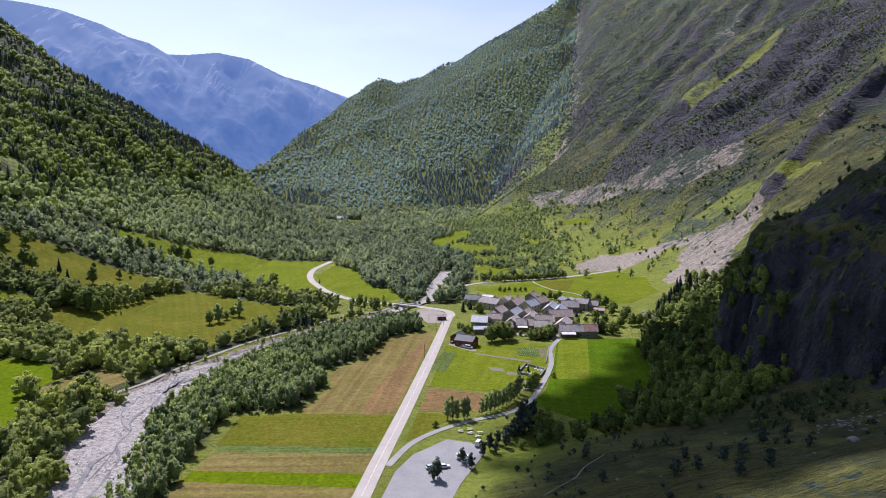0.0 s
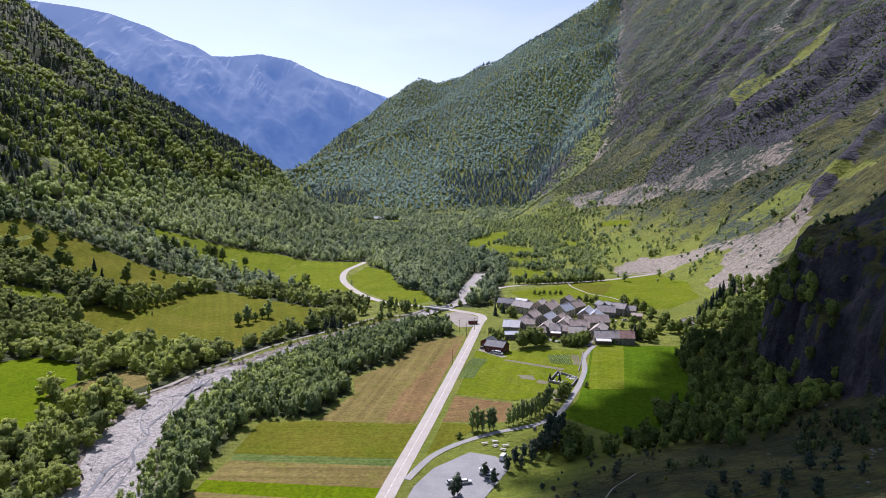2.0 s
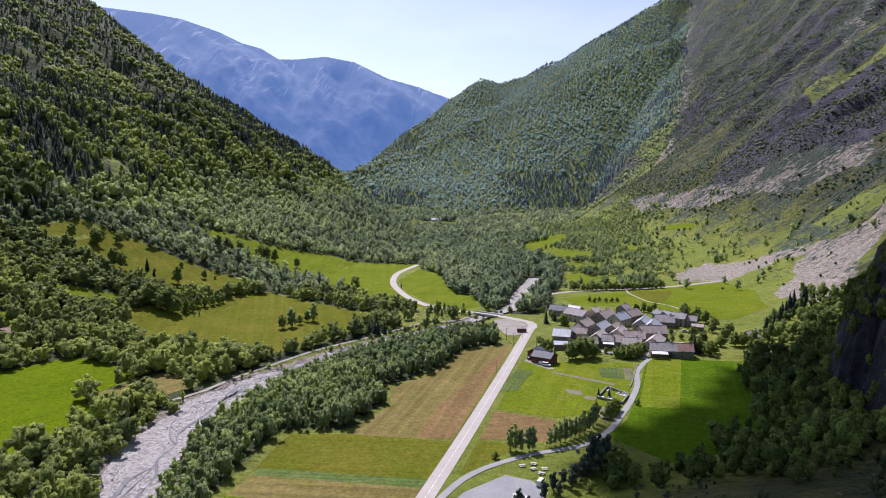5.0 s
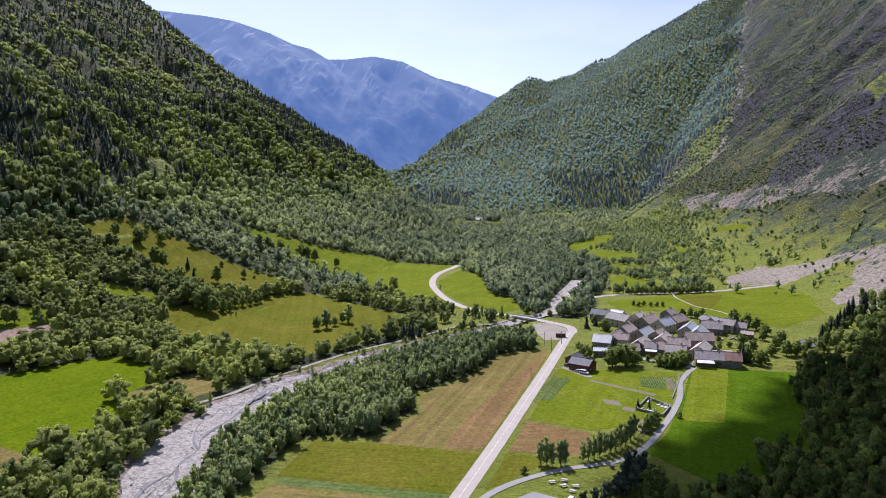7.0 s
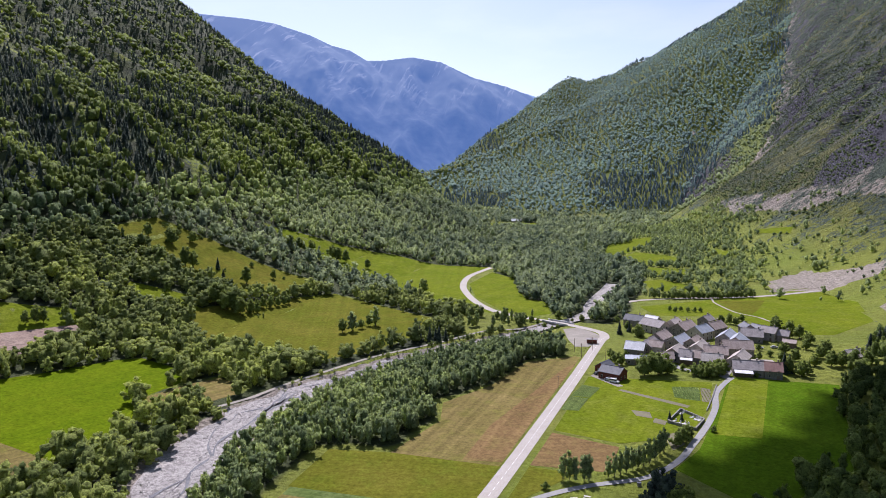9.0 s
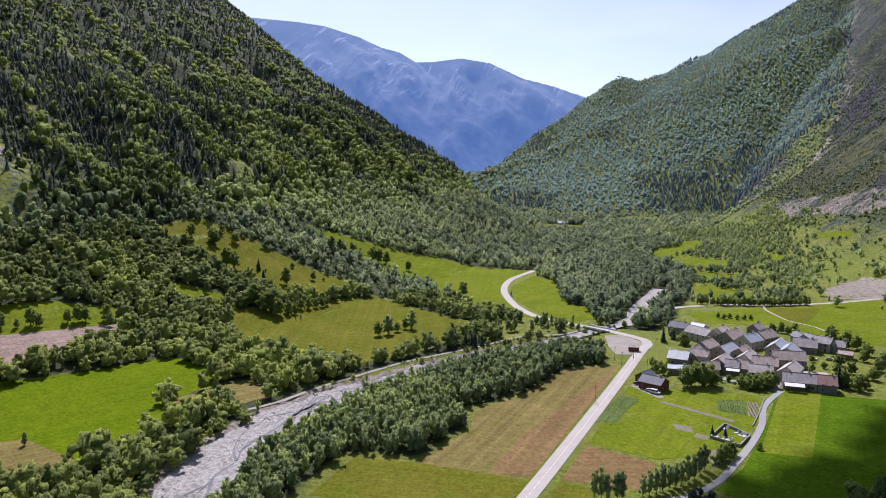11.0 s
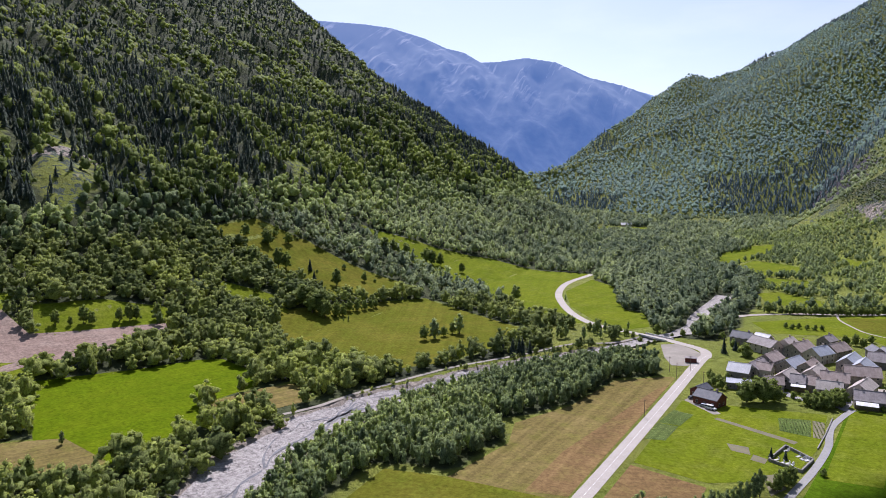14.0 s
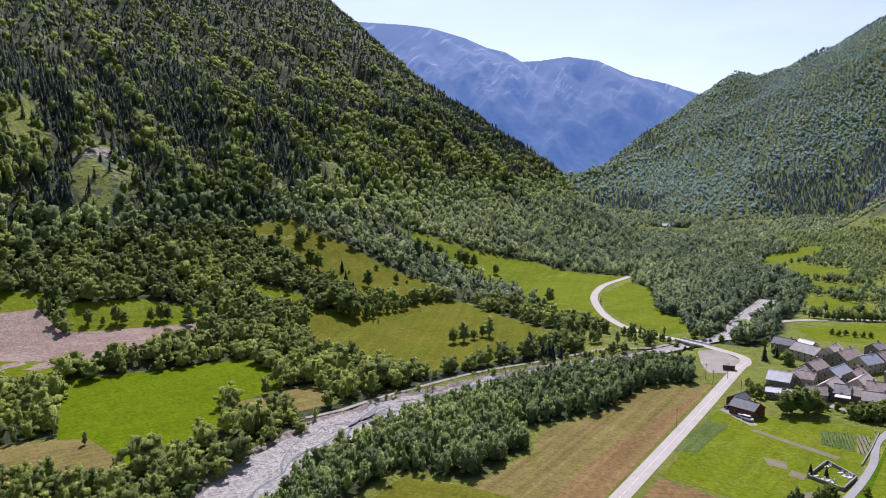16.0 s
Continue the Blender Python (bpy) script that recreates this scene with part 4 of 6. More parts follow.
def planted(spots, shapes, tall, rng, tone_of=None):
    """All trees of a wood: verts, faces, normals and tones. shapes: (verts, faces, normals) of height 1; tall: heights."""
    kind = rng.integers(0, len(shapes), len(spots))
    all_v, all_f, all_n, all_t, at = [], [], [], [], 0
    broad = fractal(spots[:, 0], spots[:, 1], 60, 2, 61)
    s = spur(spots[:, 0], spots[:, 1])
    # spurs' sunlit backs lightened, shaded near sides darkened, in the tree tones
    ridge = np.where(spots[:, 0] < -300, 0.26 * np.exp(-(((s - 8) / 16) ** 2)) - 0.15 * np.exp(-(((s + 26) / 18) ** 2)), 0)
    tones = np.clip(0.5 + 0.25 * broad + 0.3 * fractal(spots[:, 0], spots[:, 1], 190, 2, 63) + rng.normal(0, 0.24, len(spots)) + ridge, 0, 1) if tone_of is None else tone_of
    for k, (v, f, nn) in enumerate(shapes):
        pick = np.flatnonzero(kind == k)
        if not len(pick):
            continue
        turn = rng.uniform(0, 2 * math.pi, len(pick))
        c, s, h = np.cos(turn), np.sin(turn), tall[pick]
        wide = h * rng.uniform(0.75, 1.45, len(pick))
        x = (v[None, :, 0] * c[:, None] - v[None, :, 1] * s[:, None]) * wide[:, None] + spots[pick, 0][:, None]
        y = (v[None, :, 0] * s[:, None] + v[None, :, 1] * c[:, None]) * wide[:, None] + spots[pick, 1][:, None]
        z = v[None, :, 2] * h[:, None] + spots[pick, 2][:, None]
        all_v.append(np.stack([x, y, z], -1).reshape(-1, 3))
        all_f.append((f[None] + (np.arange(len(pick)) * len(v))[:, None, None] + at).reshape(-1, 3))
        all_t.append(np.repeat(tones[pick], len(v)))
        nx = nn[None, :, 0] * c[:, None] - nn[None, :, 1] * s[:, None]
        ny = nn[None, :, 0] * s[:, None] + nn[None, :, 1] * c[:, None]
        all_n.append(np.stack([nx, ny, np.broadcast_to(nn[None, :, 2], nx.shape)], -1).reshape(-1, 3))
        at += len(pick) * len(v)
    return np.concatenate(all_v), np.concatenate(all_f), np.concatenate(all_n), np.concatenate(all_t)


def scatter(x0, x1, y0, y1, gap, keep, rng):
    """Uneven spots about gap metres apart where keep(x, y) holds."""
    gx, gy = np.meshgrid(np.arange(x0, x1, gap), np.arange(y0, y1, gap))
    x = gx.ravel() + rng.uniform(-0.48, 0.48, gx.size) * gap
    y = gy.ravel() + rng.uniform(-0.48, 0.48, gx.size) * gap
    ok = keep(x, y)
    x, y = x[ok], y[ok]
    return np.stack([x, y, height(x, y) - 0.1], 1)


rng = np.random.default_rng(7)
SLIM = [leafy(rng, 150, 0.036, 0.25, 0.0, 0.9, 0.62, 0.35, 6) for _ in range(7)]
THICK = [leafy(rng, 130, 0.038, 0.46, 0.0, 0.78, 0.58, 0.35, 8) for _ in range(7)]
SMALL_BROAD = [leafy(rng, 24, 0.066, 0.38, 0.0, 0.8, 0.68, 0.3, 4, 0.7, True) for _ in range(7)]
MID_BROAD = [leafy(rng, 36, 0.056, 0.37, 0.0, 0.85, 0.66, 0.35, 3) for _ in range(7)]
LOW_BROAD = [leafy(rng, 6, 0.16, 0.42, 0.0, 0.62, 0.95, 0.3, 0, 0.6, True) for _ in range(6)]
FAR_BROAD = [leafy(rng, 2, 0.15, 0.42, 0.0, 0.62, 0.9, 0.3, 1, 2.6, True) for _ in range(6)]
HILL_BROAD = [leafy(rng, 6, 0.12, 0.42, 0.0, 0.8, 0.85, 0.4, 2, 0.9, True) for _ in range(6)]
MID_SPRUCE = [spruce_crown(rng, 5, 5, 0.25) for _ in range(4)]


def river_side(x, y):
    return side(x, y, RIVER)


def on_road(x, y, gap=5.0):
    return np.abs(side(x, y, MAIN_ROAD)) < gap


TRACK = [(-157, 336), (-150, 350), (-147, 361), (-143, 376), (-137, 393), (-127, 420), (-119, 438), (-108, 456), (-94, 478), (-83, 499), (-76, 512), (-68, 522), (-58, 526), (-50, 532), (-43, 543), (-37, 555)]


def west_wood(x, y):
    by_track = (np.abs(side(x, y, TRACK)) < 5) & (y > 340) & (y < 580)
    shore = side(x, y, TRACK) > 2
    sparse = (y > 340) & (y < 520) & shore & (value_noise(x, y, 11, 91) < -0.25)
    corner = (y > 515) & (y < 600) & (x > -90) & (value_noise(x, y, 16, 93) < 0.1)
    return (river_side(x, y) < -np.where(y > 400, 8.0, 11.5)) & ~open_land(x, y) & ~(on_road(x, y, 15) & (y > 555) & (y < 800)) & ~(on_road(x, y, 6) & (y > 480)) & ~by_track & ~sparse & ~corner


def wood(name, spots, shapes, low, high, material, label, rng, vary=0.2):
    """A whole wood as one mesh; lower by the river's edge."""
    tall = rng.uniform(low, high, len(spots)) * (1 + vary * rng.normal(size=len(spots)).clip(-2, 2)) * (1 + 0.7 * vary * value_noise(spots[:, 0], spots[:, 1], 14, 171))
    shore = np.abs(river_side(spots[:, 0], spots[:, 1]))
    tall *= np.where(spots[:, 1] < 560, np.interp(shore, [8, 14, 24, 32], [0.5, 0.75, 0.95, 1.0]), 1.0)
    v, f, n, t = planted(spots, shapes, tall, rng)
    return tagged(new(name, triangles(name, v, f, [material], n, t)), label, "trees", kind="stuff")


grove = scatter(-130, 5, 185, 515, 4.3, lambda x, y: within(x, y, GROVE, 2.5, 9), rng)
wood("river_grove", grove, SLIM, 8, 10.5, GREY_LEAF, "dense grey-green alder and poplar wood along the river", rng, 0.1)
up = scatter(-330, 60, 545, 1500, 6.5, lambda x, y: within(x, y, UPSTREAM, 8, 30) & ~inside(x, y, BARN_MEADOW) & ~(np.abs(river_side(x, y)) < np.where(y < 605, 7.0, np.where(y < 770, 10.0, 1.0))) & ~on_road(x, y), rng)
wood("valley_wood", up, SMALL_BROAD, 7, 12, WILLOW_LEAF, "grey-green riverside wood filling the valley floor", rng)
d_of = lambda x, y: -side(x, y, LEFT_FOOT)
bank = scatter(-165, -30, 330, 560, 3.2, lambda x, y: (side(x, y, TRACK) > 1.8) & (side(x, y, TRACK) < 8) & (river_side(x, y) < -4) & (value_noise(x, y, 12, 115) > -0.1), rng)
wood("bank_bushes", bank, SMALL_BROAD, 1.5, 4.0, ALDER_LEAF, "low willows and bushes between the track and the river", rng)
low = scatter(-480, -50, 180, 620, 7.0, lambda x, y: west_wood(x, y) & (d_of(x, y) < 185) & (y > 60 + 0.5 * (38 - x)), rng)
wood("foot_wood", low, THICK + SLIM[:1], 7, 11.5, ALDER_LEAF, "broad-leaved wood and hedgerows at the foot of the slope", rng)
low = scatter(-480, -50, 620, 1330, 7.6, lambda x, y: west_wood(x, y) & (d_of(x, y) < 185), rng)
wood("foot_wood", low, SMALL_BROAD, 7.5, 12.5, WILLOW_LEAF, "broad-leaved wood at the foot of the far slope", rng)
low = scatter(-560, -150, 180, 1330, 7.4, lambda x, y: west_wood(x, y) & (d_of(x, y) >= 180) & (d_of(x, y) < 232 + 22 * fractal(x, y, 60, 2, 75)) & (y > 80 + 0.48 * (38 - x)) & ~bare_west(x, y), rng)
wood("slope_foot_wood", low, MID_BROAD, 8, 12, GREY_LEAF, "lighter broad-leaved trees along the foot of the mountain", rng)
front = lambda x, y: ((x + 150) * 0.66 + (y - 1150) * 0.75) < 60
in_reach = lambda x, y: y > 80 + 0.48 * (38 - x)


def needles(x, y):
    """Where spruces stand among the broad-leaved trees: more of them in streaks down the slope and higher up."""
    streak = fractal(x * 0.3, y, 70, 3, 71)
    s = spur(x, y)
    # dark spruces thinned on sunlit spur backs, crowded on the shaded near sides
    back = 0.3 * np.exp(-(((s - 6) / 14) ** 2)) - 0.25 * np.exp(-(((s + 30) / 20) ** 2))
    return lattice(np.round(x * 3.1), np.round(y * 2.7), 5) < np.clip(0.44 - back + 0.5 * streak + 0.0009 * (d_of(x, y) - 330), 0.04, 0.88)


def slope(x, y):
    gap = bare_west(x, y) & (value_noise(x, y, 6, 151) < 0.45)
    return west_wood(x, y) & (d_of(x, y) >= 232 + 22 * fractal(x, y, 60, 2, 75)) & (d_of(x, y) < 640) & front(x, y) & ~gap & in_reach(x, y)


spots = scatter(-1050, -150, 150, 1650, 7.8, lambda x, y: slope(x, y) & ~needles(x, y), rng)
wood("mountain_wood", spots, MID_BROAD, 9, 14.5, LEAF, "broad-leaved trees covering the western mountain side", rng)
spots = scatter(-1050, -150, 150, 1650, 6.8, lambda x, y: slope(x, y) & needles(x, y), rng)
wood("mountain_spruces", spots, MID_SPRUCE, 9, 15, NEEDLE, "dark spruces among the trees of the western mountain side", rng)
LOW_SPRUCE = [spruce_crown(rng, 3, 4, 0.24) for _ in range(4)]
upper = lambda x, y: (d_of(x, y) >= 630) & (d_of(x, y) < 2000) & front(x, y) & in_reach(x, y)
spots = scatter(-2700, -500, 500, 3700, 15, lambda x, y: upper(x, y) & needles(x, y), rng)
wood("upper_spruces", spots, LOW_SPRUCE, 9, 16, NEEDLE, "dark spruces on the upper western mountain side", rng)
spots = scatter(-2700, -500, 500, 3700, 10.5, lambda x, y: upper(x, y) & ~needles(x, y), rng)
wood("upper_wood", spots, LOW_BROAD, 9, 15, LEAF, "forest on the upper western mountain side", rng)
FAR_MEADOWS = [BARN_MEADOW, [(-120, 1560), (-55, 1550), (-20, 1640), (-95, 1650)], [(60, 1640), (130, 1660), (160, 1740), (90, 1730)]]


def far_floor(x, y):
    """The wooded valley floor before the hill."""
    clear = np.zeros(np.shape(x), bool)
    for outline in FAR_MEADOWS:
        clear |= within(x, y, outline, 6, 30)
    return hill_side(x, y) & (side(x, y, SPUR_FOOT) > 4) & ~clear & (value_noise(x, y, 34, 95) > -0.72)


def hill_needles(x, y):
    # dark spruces crowded along the gully stand in for the shade there
    return fractal(x, y, 190, 3, 73) + 0.5 * (lattice(np.round(x), np.round(y), 15) - 0.5) + 0.7 * smooth(140, 0, -side(x, y, SPUR_FOOT)) + 0.9 * smooth(120, 25, -side(x, y, GULLY)) > 0.62


spots = scatter(-560, 420, 1330, 1960, 9.5, far_floor, rng)
wood("far_floor_wood", spots, HILL_BROAD, 5, 9, WILLOW_LEAF, "grey-green trees on the far valley floor", rng, 0.3)
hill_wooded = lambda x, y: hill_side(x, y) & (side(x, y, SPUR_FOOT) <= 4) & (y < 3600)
spots = scatter(-760, 700, 1600, 3600, 10.0, lambda x, y: hill_wooded(x, y) & ~hill_needles(x, y), rng)
wood("hill_wood", spots, FAR_BROAD, 7, 12, HAZY_LEAF, "dense green forest on the hill that closes the valley", rng)
spots = scatter(-760, 700, 1600, 3600, 9.5, lambda x, y: hill_wooded(x, y) & hill_needles(x, y), rng)
wood("hill_spruces", spots, LOW_SPRUCE, 9, 15, HAZY_NEEDLE, "dark spruces in patches on the hill", rng)


def east_scrub(x, y):
    e = side(x, y, RIGHT_FOOT)
    belt = (e > 95) & (e < 190 + 60 * value_noise(x, y, 80, 97)) & (y > 1030) & (y < 1560)
    streaks = (e > 130) & (bands(x, y, 48, 83) + 0.5 * fractal(x, y, 30, 3, 99) > 0.1) & (y > 620)
    cliff = within(x, y, CLIFF, 22, 60) & (value_noise(x, y, 22, 98) > -0.2)
    bare = within(x, y, GREEN_STREAK, 12, 40) | within(x, y, YELLOW_STREAK, 10, 30)
    for outline in SCREES:
        bare = bare | within(x, y, outline, 9, 30)
    lone = lattice(np.round(x), np.round(y), 9) > 0.93
    return ((belt | streaks | cliff) & ~bare | lone & (e > 20)) & ~hill_side(x, y) & (x < 0.72 * y) & (y < 2300) & (e < 900)


spots = scatter(60, 1100, 600, 2300, 6.2, east_scrub, rng)
wood("slope_scrub", spots, LOW_BROAD, 1.8, 4.6, SCRUB_LEAF, "dark bushes and low trees in streaks on the rocky slope", rng)


def east_heights(x, y):
    e = side(x, y, RIGHT_FOOT)
    ph = terrace(x, y)
    return (e > 60) & (e < 1500) & ~hill_side(x, y) & (x < 0.6 * y) & ((y > 2300) | (e > 880)) & (fractal(x, y, 120, 3, 103) > -0.65 + 0.0003 * e) & ((ph < 0.74) | (ph > 0.95))


spots = scatter(200, 1900, 1500, 3500, 13, east_heights, rng)
wood("upper_scrub", spots, FAR_BROAD, 4, 8, HAZY_SCRUB, "bushes and low trees high on the rocky mountain", rng)


def bocage(x, y):
    meadow = np.zeros(np.shape(x), bool)
    for outline in SMALL_MEADOWS:
        meadow |= within(x, y, outline, 4, 15)
    thick = within(x, y, BOCAGE, 14, 50) & (fractal(x, y, 34, 2, 105) > -0.25 + 0.0035 * (x - 40))
    lone = lattice(np.round(x), np.round(y), 11) > 0.9
    far = (y > 1000) & (x < 160) & (fractal(x, y, 40, 2, 106) > -0.6)
    e = side(x, y, RIGHT_FOOT)
    return (thick | far | lone & (y > 700)) & ~meadow & ~within(x, y, UPSTREAM) & (river_side(x, y) > 12) & (y > 690) & (e < 130) & ~within(x, y, SCREES[2], 4, 20)


spots = scatter(-60, 330, 690, 1400, 6.6, bocage, rng)
wood("meadow_hedges", spots, SMALL_BROAD, 4, 9, GREY_LEAF, "hedges and scattered trees between small meadows", rng)


def ledge_spots(x, y):
    d = side(x, y, NEAR_FOOT)
    return (d >= 42) & (d < 150) & (y > 230) & (y < 560) & (fractal(x, y, 24, 2, 111) > 0.15)


def crag_wood(x, y):
    d = side(x, y, NEAR_FOOT)
    belt = (d > -5) & (d < 50 + 8 * value_noise(x, y, 25, 109)) & (y > 262 + 12 * value_noise(x, y, 20, 107)) & (y < 470)
    edge = within(x, y, EDGE_WOOD, 6, 20) & (value_noise(x, y, 13, 110) > -0.35)
    return belt | edge


def crag_ledges(x, y):
    return ledge_spots(x, y) & ~crag_wood(x, y)


EDGE_WOOD = [(126, 372), (119, 425), (140, 478), (152, 512), (168, 540), (186, 580), (203, 612), (224, 640), (240, 600), (200, 500), (160, 400)]
spots = scatter(20, 330, 225, 650, 6.0, crag_wood, rng)
wood("crag_wood", spots, MID_BROAD + SLIM[:2], 5, 10, LEAF, "dark wood at the foot of the crag", rng)
spots = scatter(20, 330, 225, 560, 4.6, crag_ledges, rng)
wood("crag_bushes", spots, SMALL_BROAD, 2, 4.5, SCRUB_LEAF, "bushes on the ledges of the crag", rng)
spots = scatter(-40, 330, 120, 320, 7.5, lambda x, y: (side(x, y, NEAR_FOOT) > 6) & (fractal(x, y, 30, 3, 113) > 0.35), rng)
wood("juniper_scrub", spots, LOW_BROAD, 0.8, 2.4, NEEDLE, "low junipers and bushes on the dry slope", rng)


# ---- the cloud whose shade lies on the crag ----
CLOUD_SHADE = [(24, 150), (34, 230), (38, 295), (48, 326), (78, 346), (104, 374), (121, 412), (148, 446), (260, 478), (430, 460), (500, 300), (460, 140), (200, 156), (90, 158)]


def cloud():
    """A flat cumulus of many small puffs, thinning out at its rim; it drifts high over the valley, in the sun's way to the crag."""
    gr = np.random.default_rng(77)
    high = 1000.0
    x, y = gr.uniform(-20, 540, 15000), gr.uniform(0, 490, 15000)
    ring = [Vector(p) for p in CLOUD_SHADE]
    rim = np.full(len(x), 1e9)
    for a, b in zip(ring, ring[1:] + ring[:1]):
        d = b - a
        u = np.clip(((x - a.x) * d.x + (y - a.y) * d.y) / d.length_squared, 0, 1)
        rim = np.minimum(rim, np.hypot(x - a.x - u * d.x, y - a.y - u * d.y))
    rim = np.where(inside(x, y, CLOUD_SHADE), rim, -rim) + 4 * fractal(x, y, 45, 3, 57)
    ok = gr.random(len(x)) < smooth(-22, 16, rim)
    x, y, rim = x[ok], y[ok], rim[ok]
    z = high + np.clip(rim, 0, 90) * gr.uniform(-0.1, 0.55, len(x))
    x, y = x - sa * z * ce / se, y + ca * z * ce / se
    v = np.array([(1, 0, 0), (0, 1, 0), (-1, 0, 0), (0, -1, 0), (0, 0, 0.8), (0, 0, -0.6)])
    f = np.array([(0, 1, 4), (1, 2, 4), (2, 3, 4), (3, 0, 4), (1, 0, 5), (2, 1, 5), (3, 2, 5), (0, 3, 5)])
    r = gr.uniform(5, 10, len(x)) + np.clip(rim, 0, 60) * 0.07
    verts = v[None] * gr.uniform(0.75, 1.2, (len(x), len(v), 1)) * r[:, None, None] + np.stack([x, y, z], 1)[:, None]
    faces = f[None] + (np.arange(len(x)) * len(v))[:, None, None]
    n = Nodes("cloud_vapour")
    n.done(n.ramp(n.noise(n.place(), 0.02, 3), (0.3, 0.84), (0.7, 0.9)), 1.0)
    me = triangles("cloud", verts.reshape(-1, 3), faces.reshape(-1, 3), [n.mat])
    me.polygons.foreach_set("use_smooth", np.ones(len(me.polygons), bool))
    return tagged(new("cloud", me), "white fair-weather cloud drifting high over the valley", "cloud", kind="stuff")


cloud()


# ---- things ----
def part(name, bm, material, parent, label=""):
    """Links a bmesh as one mesh object under a thing or a part."""
    me = bpy.data.meshes.new(name)
    bm.to_mesh(me)
    bm.free()
    me.materials.append(material)
    ob = new(name, me)
    ob.parent = parent
    return tagged(ob, label) if label else ob


def shared(name, me, parent, m):
    ob = new(name, me)
    ob.parent = parent
    ob.matrix_basis = m
    return ob


def thing(name, label, category, m, group=""):
    ob = new(name)
    ob.empty_display_size = 0.5
    ob.matrix_basis = m
    return tagged(ob, label, category, group)


def box(bm, x, y, z, sx, sy, sz, m=None):
    made = bmesh.ops.create_cube(bm, size=1)["verts"]
    for v in made:
        v.co = Vector((v.co.x * sx + x, v.co.y * sy + y, v.co.z * sz + z))
        if m:
            v.co = m @ v.co
    return made


def soften(bm, width):
    bmesh.ops.bevel(bm, geom=bm.edges[:], offset=width, segments=1, affect="EDGES")


def one_box(sx, sy, sz, z=0.0, bevel=0.0):
    bm = bmesh.new()
    box(bm, 0, 0, z, sx, sy, sz)
    if bevel:
        soften(bm, bevel)
    return bm


def mesh_of(name, bm, material):
    me = bpy.data.meshes.new(name)
    bm.to_mesh(me)
    bm.free()
    me.materials.append(material)
    return me


def roofing(name, low, high, rough=0.75, ribs=0.0):
    """Slates in courses, or ribbed sheet metal, weathered in patches and streaks."""
    n = Nodes(name)
    at = n.spot()
    v = n.noise(at, 0.45, 6, 0.7)
    rows = n.noise(at, 3.0, 2, 0.5, (1.0, 4.0, 4.0))
    streak = n.noise(at, 1.1, 4, 0.6, (1.0, 0.12, 0.12))
    c = n.mix(n.ramp(v, (0.32, 0.0), (0.68, 1.0)), low, high)
    c = n.mix(0.35, c, n.ramp(rows, (0.3, 0.6), (0.7, 1.2)), "MULTIPLY")
    c = n.mix(0.3, c, n.ramp(streak, (0.35, 0.65), (0.65, 1.15)), "MULTIPLY")
    n.bump(rows, 0.06, 0.6)
    return n.done(c, rough)


SLATE = roofing("grey_slates", (0.27, 0.24, 0.232), (0.44, 0.395, 0.38))
BROWN_SLATE = roofing("brown_grey_slates", (0.30, 0.24, 0.212), (0.48, 0.395, 0.345))
PALE_SLATE = roofing("pale_slates", (0.40, 0.355, 0.315), (0.57, 0.51, 0.46))
RED_SLATE = roofing("red_brown_tiles", (0.257, 0.149, 0.128), (0.365, 0.223, 0.189))
BLUE_TIN = roofing("blue_grey_sheet_metal", (0.36, 0.39, 0.44), (0.49, 0.52, 0.57), 0.45)
WHITE_TIN = roofing("white_sheet_metal", (0.62, 0.62, 0.63), (0.78, 0.78, 0.78), 0.5)
DARK_SLATE = roofing("new_dark_slates", (0.1, 0.104, 0.12), (0.16, 0.165, 0.185), 0.6)
STONE_WALL = plain("rubble_and_render", (0.28, 0.248, 0.21), 0.92, vary=0.35, scale=0.9)
CREAM_WALL = plain("cream_render", (0.45, 0.41, 0.345), 0.9, vary=0.2, scale=0.6)
GREY_WALL = plain("grey_render", (0.21, 0.197, 0.183), 0.92, vary=0.3, scale=0.8)
RED_BOARD = plain("red_brown_boards", (0.16, 0.055, 0.04), 0.8, vary=0.3, scale=2.0)
PLANK = plain("weathered_planks", (0.2, 0.15, 0.105), 0.85, vary=0.35, scale=2.5)
DARK_PANE = plain("window_glass", (0.03, 0.035, 0.04), 0.12, vary=0.2)
FRAME_WOOD = plain("painted_window_frame", (0.38, 0.34, 0.29), 0.7, vary=0.2)
BRICK = plain("chimney_render", (0.33, 0.28, 0.24), 0.9, vary=0.3)
WHITE_PAINT = plain("white_paint", (0.72, 0.72, 0.71), 0.45, vary=0.06)
SILVER_PAINT = plain("silver_car_paint", (0.5, 0.51, 0.53), 0.35, 0.3, vary=0.06)
DARK_PAINT = plain("dark_car_paint", (0.05, 0.055, 0.065), 0.3, vary=0.1)
RUBBER = plain("tyre_rubber", (0.025, 0.025, 0.025), 0.85, vary=0.2)
ROCK = plain("boulder_stone", (0.24, 0.225, 0.205), 0.92, vary=0.4, scale=0.7)
TABLE_WOOD = plain("bleached_timber", (0.56, 0.53, 0.48), 0.8, vary=0.15, scale=3)
PALE_STONE = plain("pale_grave_stone", (0.6, 0.59, 0.57), 0.7, vary=0.15)
DRY_STONE = plain("dry_stone", (0.25, 0.235, 0.215), 0.92, vary=0.4, scale=1.6)

